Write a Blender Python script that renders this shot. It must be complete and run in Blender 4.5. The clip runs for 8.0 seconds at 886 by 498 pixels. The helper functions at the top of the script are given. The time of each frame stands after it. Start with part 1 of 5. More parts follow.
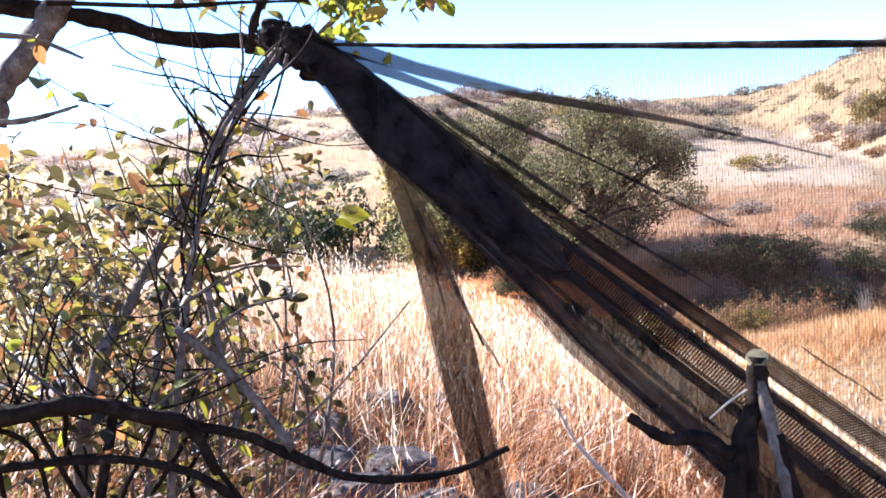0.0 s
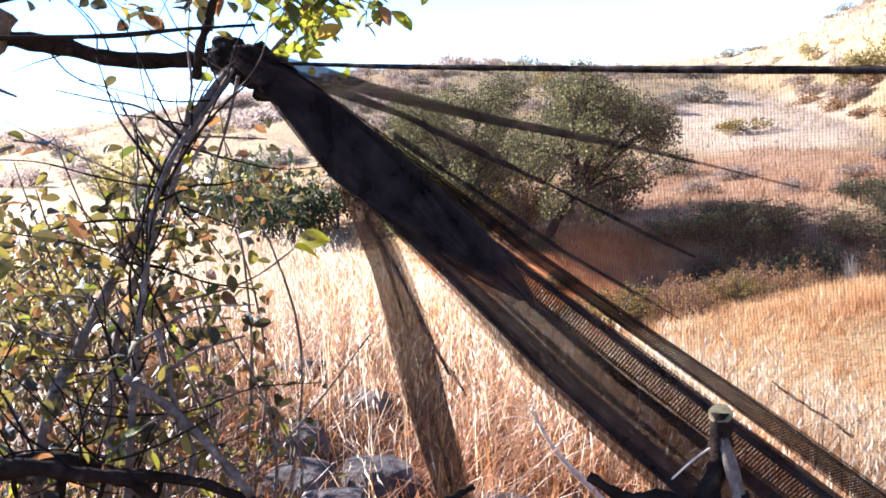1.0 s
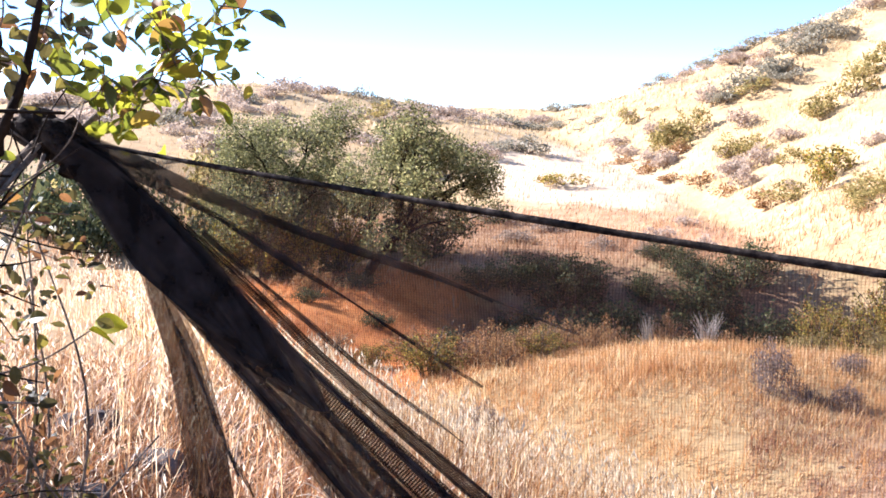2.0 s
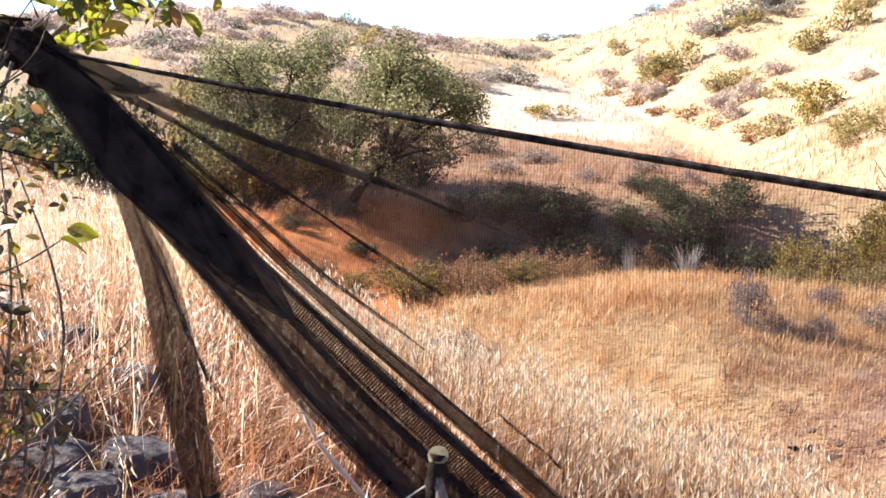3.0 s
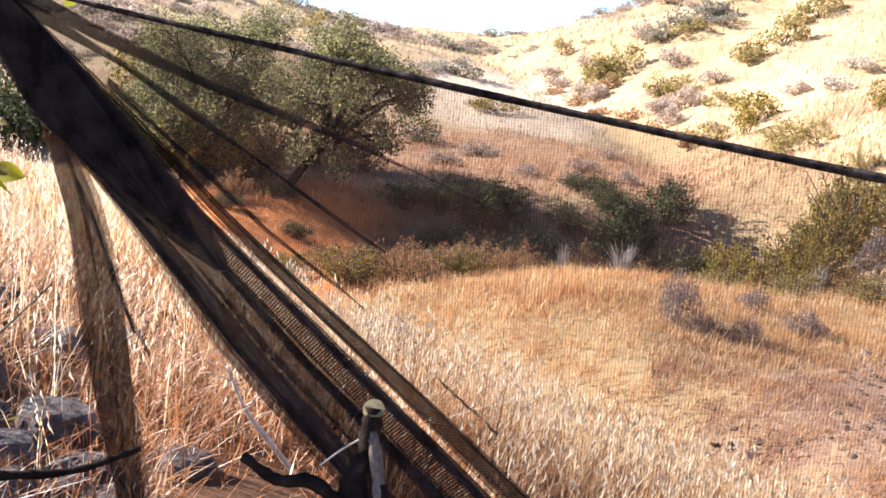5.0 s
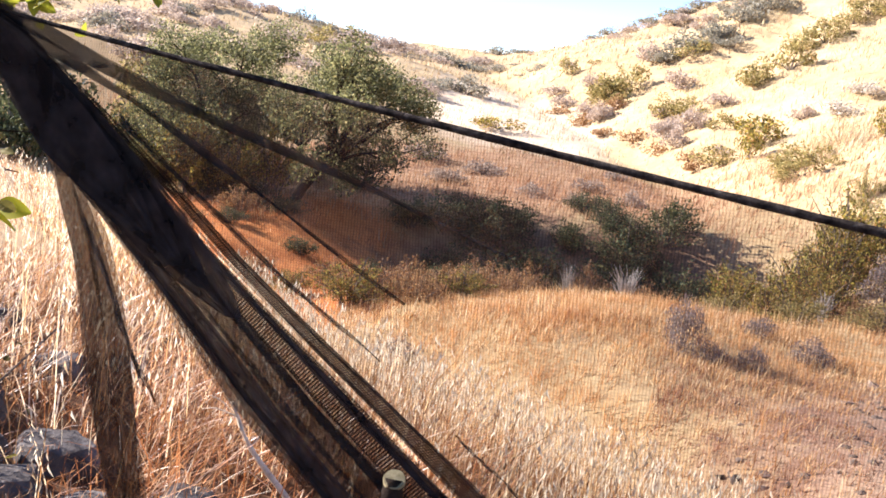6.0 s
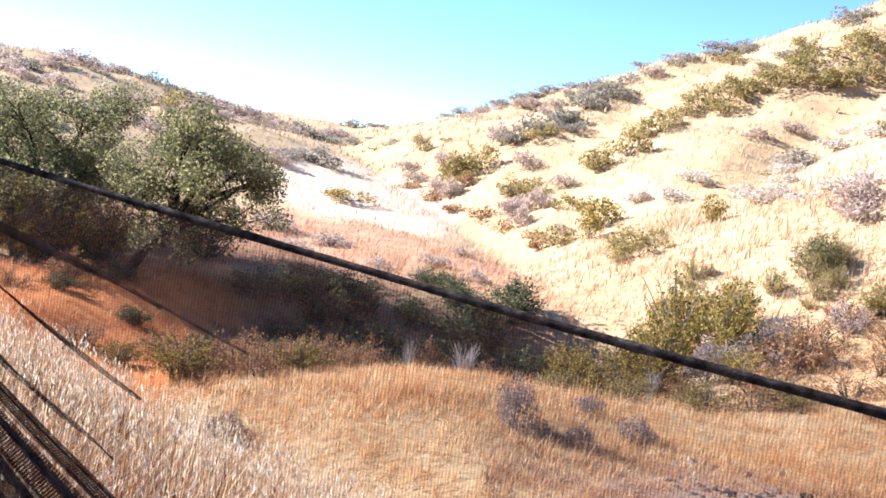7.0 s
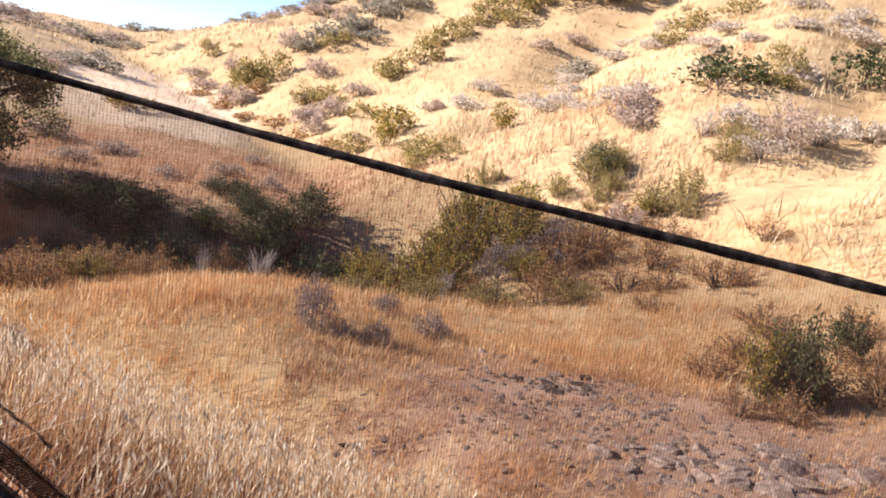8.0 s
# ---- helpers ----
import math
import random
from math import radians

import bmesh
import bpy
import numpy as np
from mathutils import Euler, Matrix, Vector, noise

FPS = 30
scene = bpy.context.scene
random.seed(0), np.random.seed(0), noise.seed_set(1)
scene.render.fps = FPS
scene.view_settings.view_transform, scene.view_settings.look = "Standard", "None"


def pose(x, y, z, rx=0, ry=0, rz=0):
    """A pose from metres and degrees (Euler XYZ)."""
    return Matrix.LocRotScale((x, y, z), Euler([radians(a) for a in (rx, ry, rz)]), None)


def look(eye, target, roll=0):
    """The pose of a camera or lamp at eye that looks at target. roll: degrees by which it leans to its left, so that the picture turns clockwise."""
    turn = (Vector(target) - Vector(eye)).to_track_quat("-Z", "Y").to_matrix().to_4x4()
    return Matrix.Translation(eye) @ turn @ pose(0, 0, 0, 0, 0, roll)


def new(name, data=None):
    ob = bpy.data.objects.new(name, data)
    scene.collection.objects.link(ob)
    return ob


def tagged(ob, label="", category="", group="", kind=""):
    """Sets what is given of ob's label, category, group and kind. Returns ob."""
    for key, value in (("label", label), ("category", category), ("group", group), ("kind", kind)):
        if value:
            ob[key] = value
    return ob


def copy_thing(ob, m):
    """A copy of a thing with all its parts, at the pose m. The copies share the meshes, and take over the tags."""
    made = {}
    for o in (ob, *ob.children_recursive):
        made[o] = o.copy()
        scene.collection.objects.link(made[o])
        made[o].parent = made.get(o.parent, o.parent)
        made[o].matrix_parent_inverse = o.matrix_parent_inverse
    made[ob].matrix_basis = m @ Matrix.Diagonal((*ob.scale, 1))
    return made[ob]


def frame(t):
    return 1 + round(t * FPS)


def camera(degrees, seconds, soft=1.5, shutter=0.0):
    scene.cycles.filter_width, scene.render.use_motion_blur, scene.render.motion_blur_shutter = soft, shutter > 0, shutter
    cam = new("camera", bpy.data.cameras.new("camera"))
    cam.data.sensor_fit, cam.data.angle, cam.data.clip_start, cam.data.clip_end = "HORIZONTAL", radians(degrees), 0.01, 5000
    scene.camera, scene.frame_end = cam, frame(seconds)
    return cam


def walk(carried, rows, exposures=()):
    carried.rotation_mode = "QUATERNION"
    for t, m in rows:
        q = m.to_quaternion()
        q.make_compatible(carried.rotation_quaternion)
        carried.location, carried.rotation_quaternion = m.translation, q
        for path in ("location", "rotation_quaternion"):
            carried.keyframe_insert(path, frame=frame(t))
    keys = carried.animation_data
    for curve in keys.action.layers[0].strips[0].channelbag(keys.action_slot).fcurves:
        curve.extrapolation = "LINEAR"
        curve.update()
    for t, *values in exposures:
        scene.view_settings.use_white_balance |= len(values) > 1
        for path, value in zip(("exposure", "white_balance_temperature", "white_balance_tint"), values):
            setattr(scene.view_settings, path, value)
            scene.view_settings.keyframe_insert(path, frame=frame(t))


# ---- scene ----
cam = camera(49.97, 8.0, soft=1.7, shutter=0.08)
walk(cam, [
    (0, pose(-0.128, -0.055, 0.952, 83.91, 5.53, 12.70)),
    (0.2, pose(-0.132, -0.021, 0.964, 82.06, 7.26, 13.05)),
    (0.5, pose(-0.093, 0.011, 0.950, 81.32, 5.50, 12.71)),
    (0.7, pose(-0.078, 0.029, 0.967, 80.59, 6.64, 12.35)),
    (1, pose(-0.075, 0.042, 1.062, 81.94, 6.90, 11.88)),
    (1.2, pose(-0.047, 0.028, 1.126, 81.59, 6.50, 9.10)),
    (1.5, pose(-0.022, 0.028, 1.231, 82.97, 6.22, 5.24)),
    (1.7, pose(-0.024, 0.029, 1.246, 83.14, 3.50, 3.26)),
    (2.8, pose(-0.011, -0.011, 1.190, 80.14, -1.55, 1.73)),
    (3, pose(0.023, -0.020, 1.205, 78.82, -0.15, 1.17)),
    (3.5, pose(-0.000, 0.000, 1.200, 78.50, -1.00, -0.00)),
    (4, pose(-0.000, 0.001, 1.172, 78.42, -2.83, -1.06)),
    (4.2, pose(0.016, -0.000, 1.141, 78.52, -2.35, -1.54)),
    (5.3, pose(-0.000, 0.019, 1.131, 78.40, -4.23, -2.11)),
    (5.5, pose(-0.017, 0.009, 1.155, 78.45, -2.99, -2.36)),
    (6, pose(-0.029, 0.103, 1.179, 79.35, -4.97, -1.69)),
    (6.2, pose(0.027, 0.096, 1.200, 81.65, -6.58, -3.73)),
    (6.5, pose(0.072, 0.120, 1.232, 83.40, -7.76, -6.57)),
    (7, pose(0.158, 0.103, 1.239, 84.59, -7.61, -10.26)),
    (7.2, pose(0.190, 0.071, 1.236, 85.06, -7.47, -12.13)),
    (7.5, pose(0.195, 0.044, 1.173, 83.67, -9.16, -16.01)),
    (7.7, pose(0.172, 0.056, 1.128, 83.72, -10.49, -18.15)),
    (8, pose(0.153, 0.032, 1.121, 80.99, -8.24, -22.63)),
], exposures=[(0.0, 2.44, 5250, 18), (1.5, 2.31, 5450, 17), (3.5, 2.14, 5800, 16), (6.0, 2.16, 5800, 16), (7.0, 2.09, 5350, 17), (7.5, 1.86, 5450, 17), (8.0, 1.62, 6100, 22)])

# ---- sky, sun ----
SUN_AZIMUTH, SUN_HEIGHT = radians(-66), radians(29)
sun_way = Vector((math.sin(SUN_AZIMUTH) * math.cos(SUN_HEIGHT), math.cos(SUN_AZIMUTH) * math.cos(SUN_HEIGHT), math.sin(SUN_HEIGHT)))
world = bpy.data.worlds.new("sky")
scene.world = world
world.use_nodes = True
sky = world.node_tree.nodes.new("ShaderNodeTexSky")
sky.sky_type, sky.sun_disc = "NISHITA", False
sky.sun_elevation, sky.sun_rotation = SUN_HEIGHT, SUN_AZIMUTH
sky.air_density, sky.dust_density, sky.ozone_density = 0.65, 0.02, 4.0
back = world.node_tree.nodes["Background"]
back.inputs["Strength"].default_value = 0.085
world.node_tree.links.new(sky.outputs["Color"], back.inputs["Color"])
sun = new("sun", bpy.data.lights.new("sun", "SUN"))
sun.data.energy, sun.data.angle, sun.data.color = 5.0, radians(0.6), (1.0, 0.93, 0.83)
sun.matrix_world = look(sun_way * 60, (0, 0, 0))


# ---- materials ----
def fresh(name):
    m = bpy.data.materials.new(name)
    m.use_nodes = True
    m.node_tree.nodes.clear()
    return m, m.node_tree.nodes, m.node_tree.links


def ramp(nodes, stops):
    r = nodes.new("ShaderNodeValToRGB")
    while len(r.color_ramp.elements) < len(stops):
        r.color_ramp.elements.new(0.5)
    for e, (at, c) in zip(r.color_ramp.elements, stops):
        e.position, e.color = at, (*c, 1)
    return r


def noise_tex(nodes, links, size, detail=4, rough=0.6):
    n = nodes.new("ShaderNodeTexNoise")
    n.inputs["Scale"].default_value, n.inputs["Detail"].default_value, n.inputs["Roughness"].default_value = 1 / size, detail, rough
    links.new(nodes.new("ShaderNodeTexCoord").outputs["Object"], n.inputs["Vector"])
    return n


def mix_rgb(nodes, links, a, b, fac, blend="MIX"):
    m = nodes.new("ShaderNodeMix")
    m.data_type, m.blend_type = "RGBA", blend
    for sock, v in ((m.inputs[6], a), (m.inputs[7], b), (m.inputs[0], fac)):
        if isinstance(v, bpy.types.NodeSocket):
            links.new(v, sock)
        elif isinstance(v, tuple):
            sock.default_value = (*v, 1)
        else:
            sock.default_value = v
    return m.outputs[2]


def math_node(nodes, links, op, a, b=None):
    m = nodes.new("ShaderNodeMath")
    m.operation = op
    for sock, v in zip(m.inputs, (a, b)):
        if isinstance(v, bpy.types.NodeSocket):
            links.new(v, sock)
        elif v is not None:
            sock.default_value = v
    return m.outputs[0]


def leafy(name, stops, through_light=0.35, rough=0.55, patch=None, patch_size=3.0, source="island", gloss=0.3):
    """Thin leaves or blades: a colour per piece, broad patches of another colour, and light that shines through."""
    m, nodes, links = fresh(name)
    if source == "island":
        chance = nodes.new("ShaderNodeNewGeometry").outputs["Random Per Island"]
    else:
        chance = nodes.new("ShaderNodeObjectInfo").outputs["Random"]
    r = ramp(nodes, stops)
    links.new(chance, r.inputs[0])
    colour = r.outputs[0]
    if patch:
        n = noise_tex(nodes, links, patch_size, 3)
        spread = ramp(nodes, [(0.42, (0, 0, 0)), (0.62, (1, 1, 1))])
        links.new(n.outputs[0], spread.inputs[0])
        fac = math_node(nodes, links, "MULTIPLY", spread.outputs[0], 0.7)
        colour = mix_rgb(nodes, links, colour, patch, fac)
    fine = noise_tex(nodes, links, 0.012, 2)
    colour = mix_rgb(nodes, links, colour, fine.outputs[0], 0.25, "OVERLAY")
    p = nodes.new("ShaderNodeBsdfPrincipled")
    p.inputs["Roughness"].default_value, p.inputs["Specular IOR Level"].default_value = rough, gloss
    links.new(colour, p.inputs["Base Color"])
    t = nodes.new("ShaderNodeBsdfTranslucent")
    links.new(colour, t.inputs["Color"])
    mix = nodes.new("ShaderNodeMixShader")
    mix.inputs[0].default_value = through_light
    links.new(p.outputs[0], mix.inputs[1])
    links.new(t.outputs[0], mix.inputs[2])
    links.new(mix.outputs[0], nodes.new("ShaderNodeOutputMaterial").inputs[0])
    return m


def solid(name, stops, size, rough=0.85, bump=0.5, bump_size=None, depth=0.01, stretch=None, gloss=0.25):
    """Bark, stone, wood: a mottled colour at two scales with fine relief."""
    m, nodes, links = fresh(name)
    a, b = noise_tex(nodes, links, size, 5), noise_tex(nodes, links, bump_size or size / 6, 5, 0.7)
    if stretch:
        for n in (a, b):
            mp = nodes.new("ShaderNodeMapping")
            mp.inputs["Scale"].default_value = stretch
            links.new(nodes.new("ShaderNodeTexCoord").outputs["Object"], mp.inputs[0])
            links.new(mp.outputs[0], n.inputs["Vector"])
    r = ramp(nodes, stops)
    links.new(a.outputs[0], r.inputs[0])
    colour = mix_rgb(nodes, links, r.outputs[0], b.outputs[0], 0.45, "OVERLAY")
    p = nodes.new("ShaderNodeBsdfPrincipled")
    p.inputs["Roughness"].default_value, p.inputs["Specular IOR Level"].default_value = rough, gloss
    links.new(colour, p.inputs["Base Color"])
    bp = nodes.new("ShaderNodeBump")
    bp.inputs["Strength"].default_value, bp.inputs["Distance"].default_value = bump, depth
    links.new(b.outputs[0], bp.inputs["Height"])
    links.new(bp.outputs[0], p.inputs["Normal"])
    links.new(p.outputs[0], nodes.new("ShaderNodeOutputMaterial").inputs[0])
    return m


def netting(name, pitch, thread, colour, bias=False, row=None, fine=0.0, full=1.0, cross=None):
    """Knitted shade net: dark threads on a grid in the cloth's own coordinates; between them it is open but for fine filaments."""
    m, nodes, links = fresh(name)
    sep = nodes.new("ShaderNodeSeparateXYZ")
    links.new(nodes.new("ShaderNodeUVMap").outputs[0], sep.inputs[0])
    lines, ways = [], [sep.outputs[0], sep.outputs[1]]
    if bias:
        ways = [math_node(nodes, links, "ADD", ways[0], ways[1]), math_node(nodes, links, "SUBTRACT", ways[0], ways[1])]
    for way, step, part in zip(ways, (pitch, row or pitch), (thread, cross or thread)):
        f = math_node(nodes, links, "FRACT", math_node(nodes, links, "MULTIPLY", way, 1 / step))
        lines.append(math_node(nodes, links, "LESS_THAN", f, part))
    cover = math_node(nodes, links, "MAXIMUM", lines[0], lines[1])
    if full < 1:
        cover = math_node(nodes, links, "ADD", math_node(nodes, links, "MULTIPLY", cover, full - fine), fine)
    n = noise_tex(nodes, links, 0.06, 4)
    r = ramp(nodes, [(0.35, colour), (0.58, tuple(c * 2.0 + 0.005 for c in colour)), (0.72, tuple(c * 2.7 + 0.008 for c in colour))])
    links.new(n.outputs[0], r.inputs[0])
    d = nodes.new("ShaderNodeBsdfDiffuse")
    links.new(r.outputs[0], d.inputs["Color"])
    t = nodes.new("ShaderNodeBsdfTranslucent")
    links.new(r.outputs[0], t.inputs["Color"])
    cloth = nodes.new("ShaderNodeMixShader")
    cloth.inputs[0].default_value = 0.4
    links.new(d.outputs[0], cloth.inputs[1])
    links.new(t.outputs[0], cloth.inputs[2])
    clear = nodes.new("ShaderNodeBsdfTransparent")
    mix = nodes.new("ShaderNodeMixShader")
    links.new(cover, mix.inputs[0])
    links.new(clear.outputs[0], mix.inputs[1])
    links.new(cloth.outputs[0], mix.inputs[2])
    links.new(mix.outputs[0], nodes.new("ShaderNodeOutputMaterial").inputs[0])
    return m


def earth(name):
    """Dry ground: straw thatch, pale dust, orange bare earth in the ravine and grey gravel on the flat."""
    m, nodes, links = fresh(name)
    big, mid, fine = noise_tex(nodes, links, 9.0, 5), noise_tex(nodes, links, 0.9, 6, 0.7), noise_tex(nodes, links, 0.05, 4, 0.7)
    a = ramp(nodes, [(0.3, (0.26, 0.16, 0.080)), (0.5, (0.40, 0.27, 0.13)), (0.7, (0.49, 0.36, 0.195))])
    links.new(big.outputs[0], a.inputs[0])
    b = ramp(nodes, [(0.3, (0.22, 0.130, 0.065)), (0.55, (0.40, 0.28, 0.135)), (0.8, (0.52, 0.40, 0.235))])
    links.new(mid.outputs[0], b.inputs[0])
    straw = mix_rgb(nodes, links, a.outputs[0], b.outputs[0], 0.5)
    pos = nodes.new("ShaderNodeSeparateXYZ")
    links.new(nodes.new("ShaderNodeTexCoord").outputs["Object"], pos.inputs[0])

    def spot(cx, cy, rx, ry):
        dx = math_node(nodes, links, "DIVIDE", math_node(nodes, links, "SUBTRACT", pos.outputs[0], cx), rx)
        dy = math_node(nodes, links, "DIVIDE", math_node(nodes, links, "SUBTRACT", pos.outputs[1], cy), ry)
        d = math_node(nodes, links, "ADD", math_node(nodes, links, "MULTIPLY", dx, dx), math_node(nodes, links, "MULTIPLY", dy, dy))
        d = math_node(nodes, links, "ADD", d, math_node(nodes, links, "MULTIPLY", math_node(nodes, links, "SUBTRACT", mid.outputs[0], 0.5), 1.6))
        edge = ramp(nodes, [(0.55, (1, 1, 1)), (1.0, (0, 0, 0))])
        links.new(d, edge.inputs[0])
        return edge.outputs[0]

    orange = ramp(nodes, [(0.35, (0.46, 0.145, 0.038)), (0.7, (0.74, 0.29, 0.085))])
    links.new(mid.outputs[0], orange.inputs[0])
    grey = ramp(nodes, [(0.35, (0.21, 0.115, 0.068)), (0.7, (0.40, 0.26, 0.165))])
    links.new(mid.outputs[0], grey.inputs[0])
    dust = ramp(nodes, [(0.35, (0.50, 0.36, 0.22)), (0.7, (0.68, 0.52, 0.35))])
    links.new(mid.outputs[0], dust.inputs[0])
    straw = mix_rgb(nodes, links, straw, dust.outputs[0], spot(4.5, 46, 5.0, 14))
    ruddy = ramp(nodes, [(0.35, (0.32, 0.17, 0.085)), (0.7, (0.48, 0.30, 0.165))])
    links.new(mid.outputs[0], ruddy.inputs[0])
    straw = mix_rgb(nodes, links, straw, ruddy.outputs[0], spot(2.5, 28.5, 8.0, 7.5))
    c = mix_rgb(nodes, links, straw, orange.outputs[0], spot(-2.2, 17.6, 4.2, 5.6))
    c = mix_rgb(nodes, links, c, grey.outputs[0], spot(5.6, 7.4, 2.9, 3.1))
    # leaf-litter brown in the wash, its tone lowered with some of the shade there
    shaded_mould = ramp(nodes, [(0.35, (0.20, 0.115, 0.065)), (0.7, (0.36, 0.23, 0.135))])
    links.new(mid.outputs[0], shaded_mould.inputs[0])
    c = mix_rgb(nodes, links, c, shaded_mould.outputs[0], spot(3.4, 19.6, 4.4, 3.0))
    trodden = ramp(nodes, [(0.35, (0.15, 0.090, 0.048)), (0.7, (0.29, 0.19, 0.105))])
    links.new(mid.outputs[0], trodden.inputs[0])
    c = mix_rgb(nodes, links, c, trodden.outputs[0], spot(0.5, -3.5, 11.0, 7.0))
    # dark brown soil that puts the shadows between the grass clumps into colour
    grass_shade = ramp(nodes, [(0.35, (0.065, 0.030, 0.014)), (0.7, (0.17, 0.085, 0.038))])
    links.new(mid.outputs[0], grass_shade.inputs[0])
    c = mix_rgb(nodes, links, c, grass_shade.outputs[0], spot(-0.9, 3.0, 2.4, 2.4))
    c = mix_rgb(nodes, links, c, grass_shade.outputs[0], spot(0.8, 3.6, 4.2, 3.4))
    c = mix_rgb(nodes, links, c, fine.outputs[0], 0.5, "OVERLAY")
    p = nodes.new("ShaderNodeBsdfPrincipled")
    p.inputs["Roughness"].default_value, p.inputs["Specular IOR Level"].default_value = 0.95, 0.1
    links.new(c, p.inputs["Base Color"])
    bp = nodes.new("ShaderNodeBump")
    bp.inputs["Strength"].default_value, bp.inputs["Distance"].default_value = 0.8, 0.06
    links.new(mid.outputs[0], bp.inputs["Height"])
    links.new(bp.outputs[0], p.inputs["Normal"])
    links.new(p.outputs[0], nodes.new("ShaderNodeOutputMaterial").inputs[0])
    return m


EARTH = earth("dry_earth")
STRAW = leafy("dry_grass", [(0.0, (0.07, 0.026, 0.010)), (0.35, (0.26, 0.11, 0.038)), (0.55, (0.78, 0.51, 0.235)), (1.0, (0.97, 0.85, 0.57))], 0.55, 0.4, (0.54, 0.28, 0.10), 0.35, gloss=0.45)
WARM_STRAW = leafy("warm_dry_grass", [(0.0, (0.08, 0.036, 0.017)), (0.4, (0.28, 0.145, 0.068)), (0.7, (0.60, 0.39, 0.21)), (1.0, (0.94, 0.79, 0.58))], 0.46, 0.4, (0.46, 0.24, 0.10), 0.4, gloss=0.45)
KNOLL_STRAW = leafy("knoll_grass", [(0.0, (0.20, 0.080, 0.027)), (0.3, (0.53, 0.265, 0.095)), (0.65, (0.82, 0.53, 0.23)), (1.0, (0.95, 0.78, 0.47))], 0.55, 0.5, (0.57, 0.295, 0.105), 0.8, gloss=0.4)
SLOPE_STRAW = leafy("slope_grass", [(0.0, (0.27, 0.13, 0.058)), (0.5, (0.45, 0.26, 0.125)), (1.0, (0.60, 0.41, 0.23))], 0.45, 0.6, (0.50, 0.27, 0.14), 2.4)
FLAT_STRAW = leafy("flat_stubble", [(0.0, (0.13, 0.062, 0.032)), (0.5, (0.36, 0.18, 0.095)), (1.0, (0.66, 0.44, 0.28))], 0.35, 0.6, (0.30, 0.13, 0.07), 0.5)
RED_STRAW = leafy("ravine_stubble", [(0.0, (0.20, 0.07, 0.024)), (0.5, (0.44, 0.165, 0.052)), (1.0, (0.62, 0.31, 0.13))], 0.35, 0.6)
BRIGHT_LEAF = leafy("bright_leaf", [(0.0, (0.34, 0.36, 0.015)), (1.0, (0.46, 0.42, 0.02))], 0.55, 0.4, source="object", gloss=0.3)
FAR_STRAW = leafy("hill_grass", [(0.0, (0.31, 0.205, 0.095)), (0.5, (0.47, 0.345, 0.17)), (1.0, (0.60, 0.475, 0.27))], 0.3, 0.6, (0.36, 0.25, 0.14), 4.0)
WEED = leafy("dry_weed", [(0.0, (0.36, 0.26, 0.14)), (0.6, (0.52, 0.40, 0.23)), (1.0, (0.68, 0.56, 0.36))], 0.4, 0.6, (0.44, 0.33, 0.15), 3.0)
OAT = leafy("oat_husk", [(0.0, (0.56, 0.38, 0.20)), (1.0, (0.93, 0.81, 0.58))], 0.45, 0.45)
BRUSH_GREEN = leafy("brush_green", [(0.0, (0.035, 0.044, 0.020)), (0.6, (0.085, 0.092, 0.038)), (1.0, (0.17, 0.16, 0.065))], 0.3, 0.6, gloss=0.08)
BRUSH_OLIVE = leafy("brush_olive", [(0.0, (0.13, 0.105, 0.035)), (0.5, (0.28, 0.225, 0.075)), (0.85, (0.44, 0.34, 0.125)), (1.0, (0.46, 0.28, 0.11))], 0.5, 0.6, gloss=0.1)
BRUSH_YELLOW = leafy("brush_yellow", [(0.0, (0.060, 0.050, 0.014)), (0.45, (0.19, 0.150, 0.034)), (0.8, (0.44, 0.34, 0.060)), (0.9, (0.44, 0.24, 0.07)), (1.0, (0.34, 0.15, 0.05))], 0.44, 0.55, gloss=0.12)
BRUSH_RUST = leafy("brush_rust", [(0.0, (0.16, 0.075, 0.03)), (0.6, (0.34, 0.18, 0.07)), (1.0, (0.50, 0.32, 0.14))], 0.4, 0.6)
BRUSH_WHITE = leafy("brush_whitish", [(0.0, (0.44, 0.365, 0.275)), (1.0, (0.60, 0.52, 0.40))], 0.4, 0.8, gloss=0.05)
BRUSH_GREY = leafy("brush_grey", [(0.0, (0.34, 0.255, 0.185)), (1.0, (0.52, 0.41, 0.31))], 0.45, 0.8, gloss=0.05)
BRUSH_DARK = leafy("brush_far", [(0.0, (0.17, 0.15, 0.10)), (1.0, (0.38, 0.33, 0.225))], 0.4, 0.6)
BRUSH_PALE = leafy("brush_pale", [(0.0, (0.32, 0.28, 0.235)), (1.0, (0.52, 0.47, 0.41))], 0.2, 0.7)
BRUSH_SMOKE = leafy("brush_smoke", [(0.0, (0.16, 0.120, 0.100)), (1.0, (0.34, 0.27, 0.225))], 0.35, 0.8, gloss=0.05)
OAK_LEAF = leafy("oak_leaf", [(0.0, (0.055, 0.055, 0.022)), (0.6, (0.155, 0.148, 0.058)), (0.9, (0.29, 0.265, 0.105)), (1.0, (0.46, 0.38, 0.17))], 0.55, 0.55, gloss=0.1)
NEAR_LEAF = leafy("shrub_leaf", [(0.0, (0.060, 0.075, 0.015)), (0.35, (0.16, 0.17, 0.02)), (0.70, (0.32, 0.30, 0.02)), (0.84, (0.22, 0.11, 0.03)), (0.95, (0.36, 0.16, 0.05)), (1.0, (0.10, 0.06, 0.03))], 0.5, 0.4, source="object", gloss=0.4)
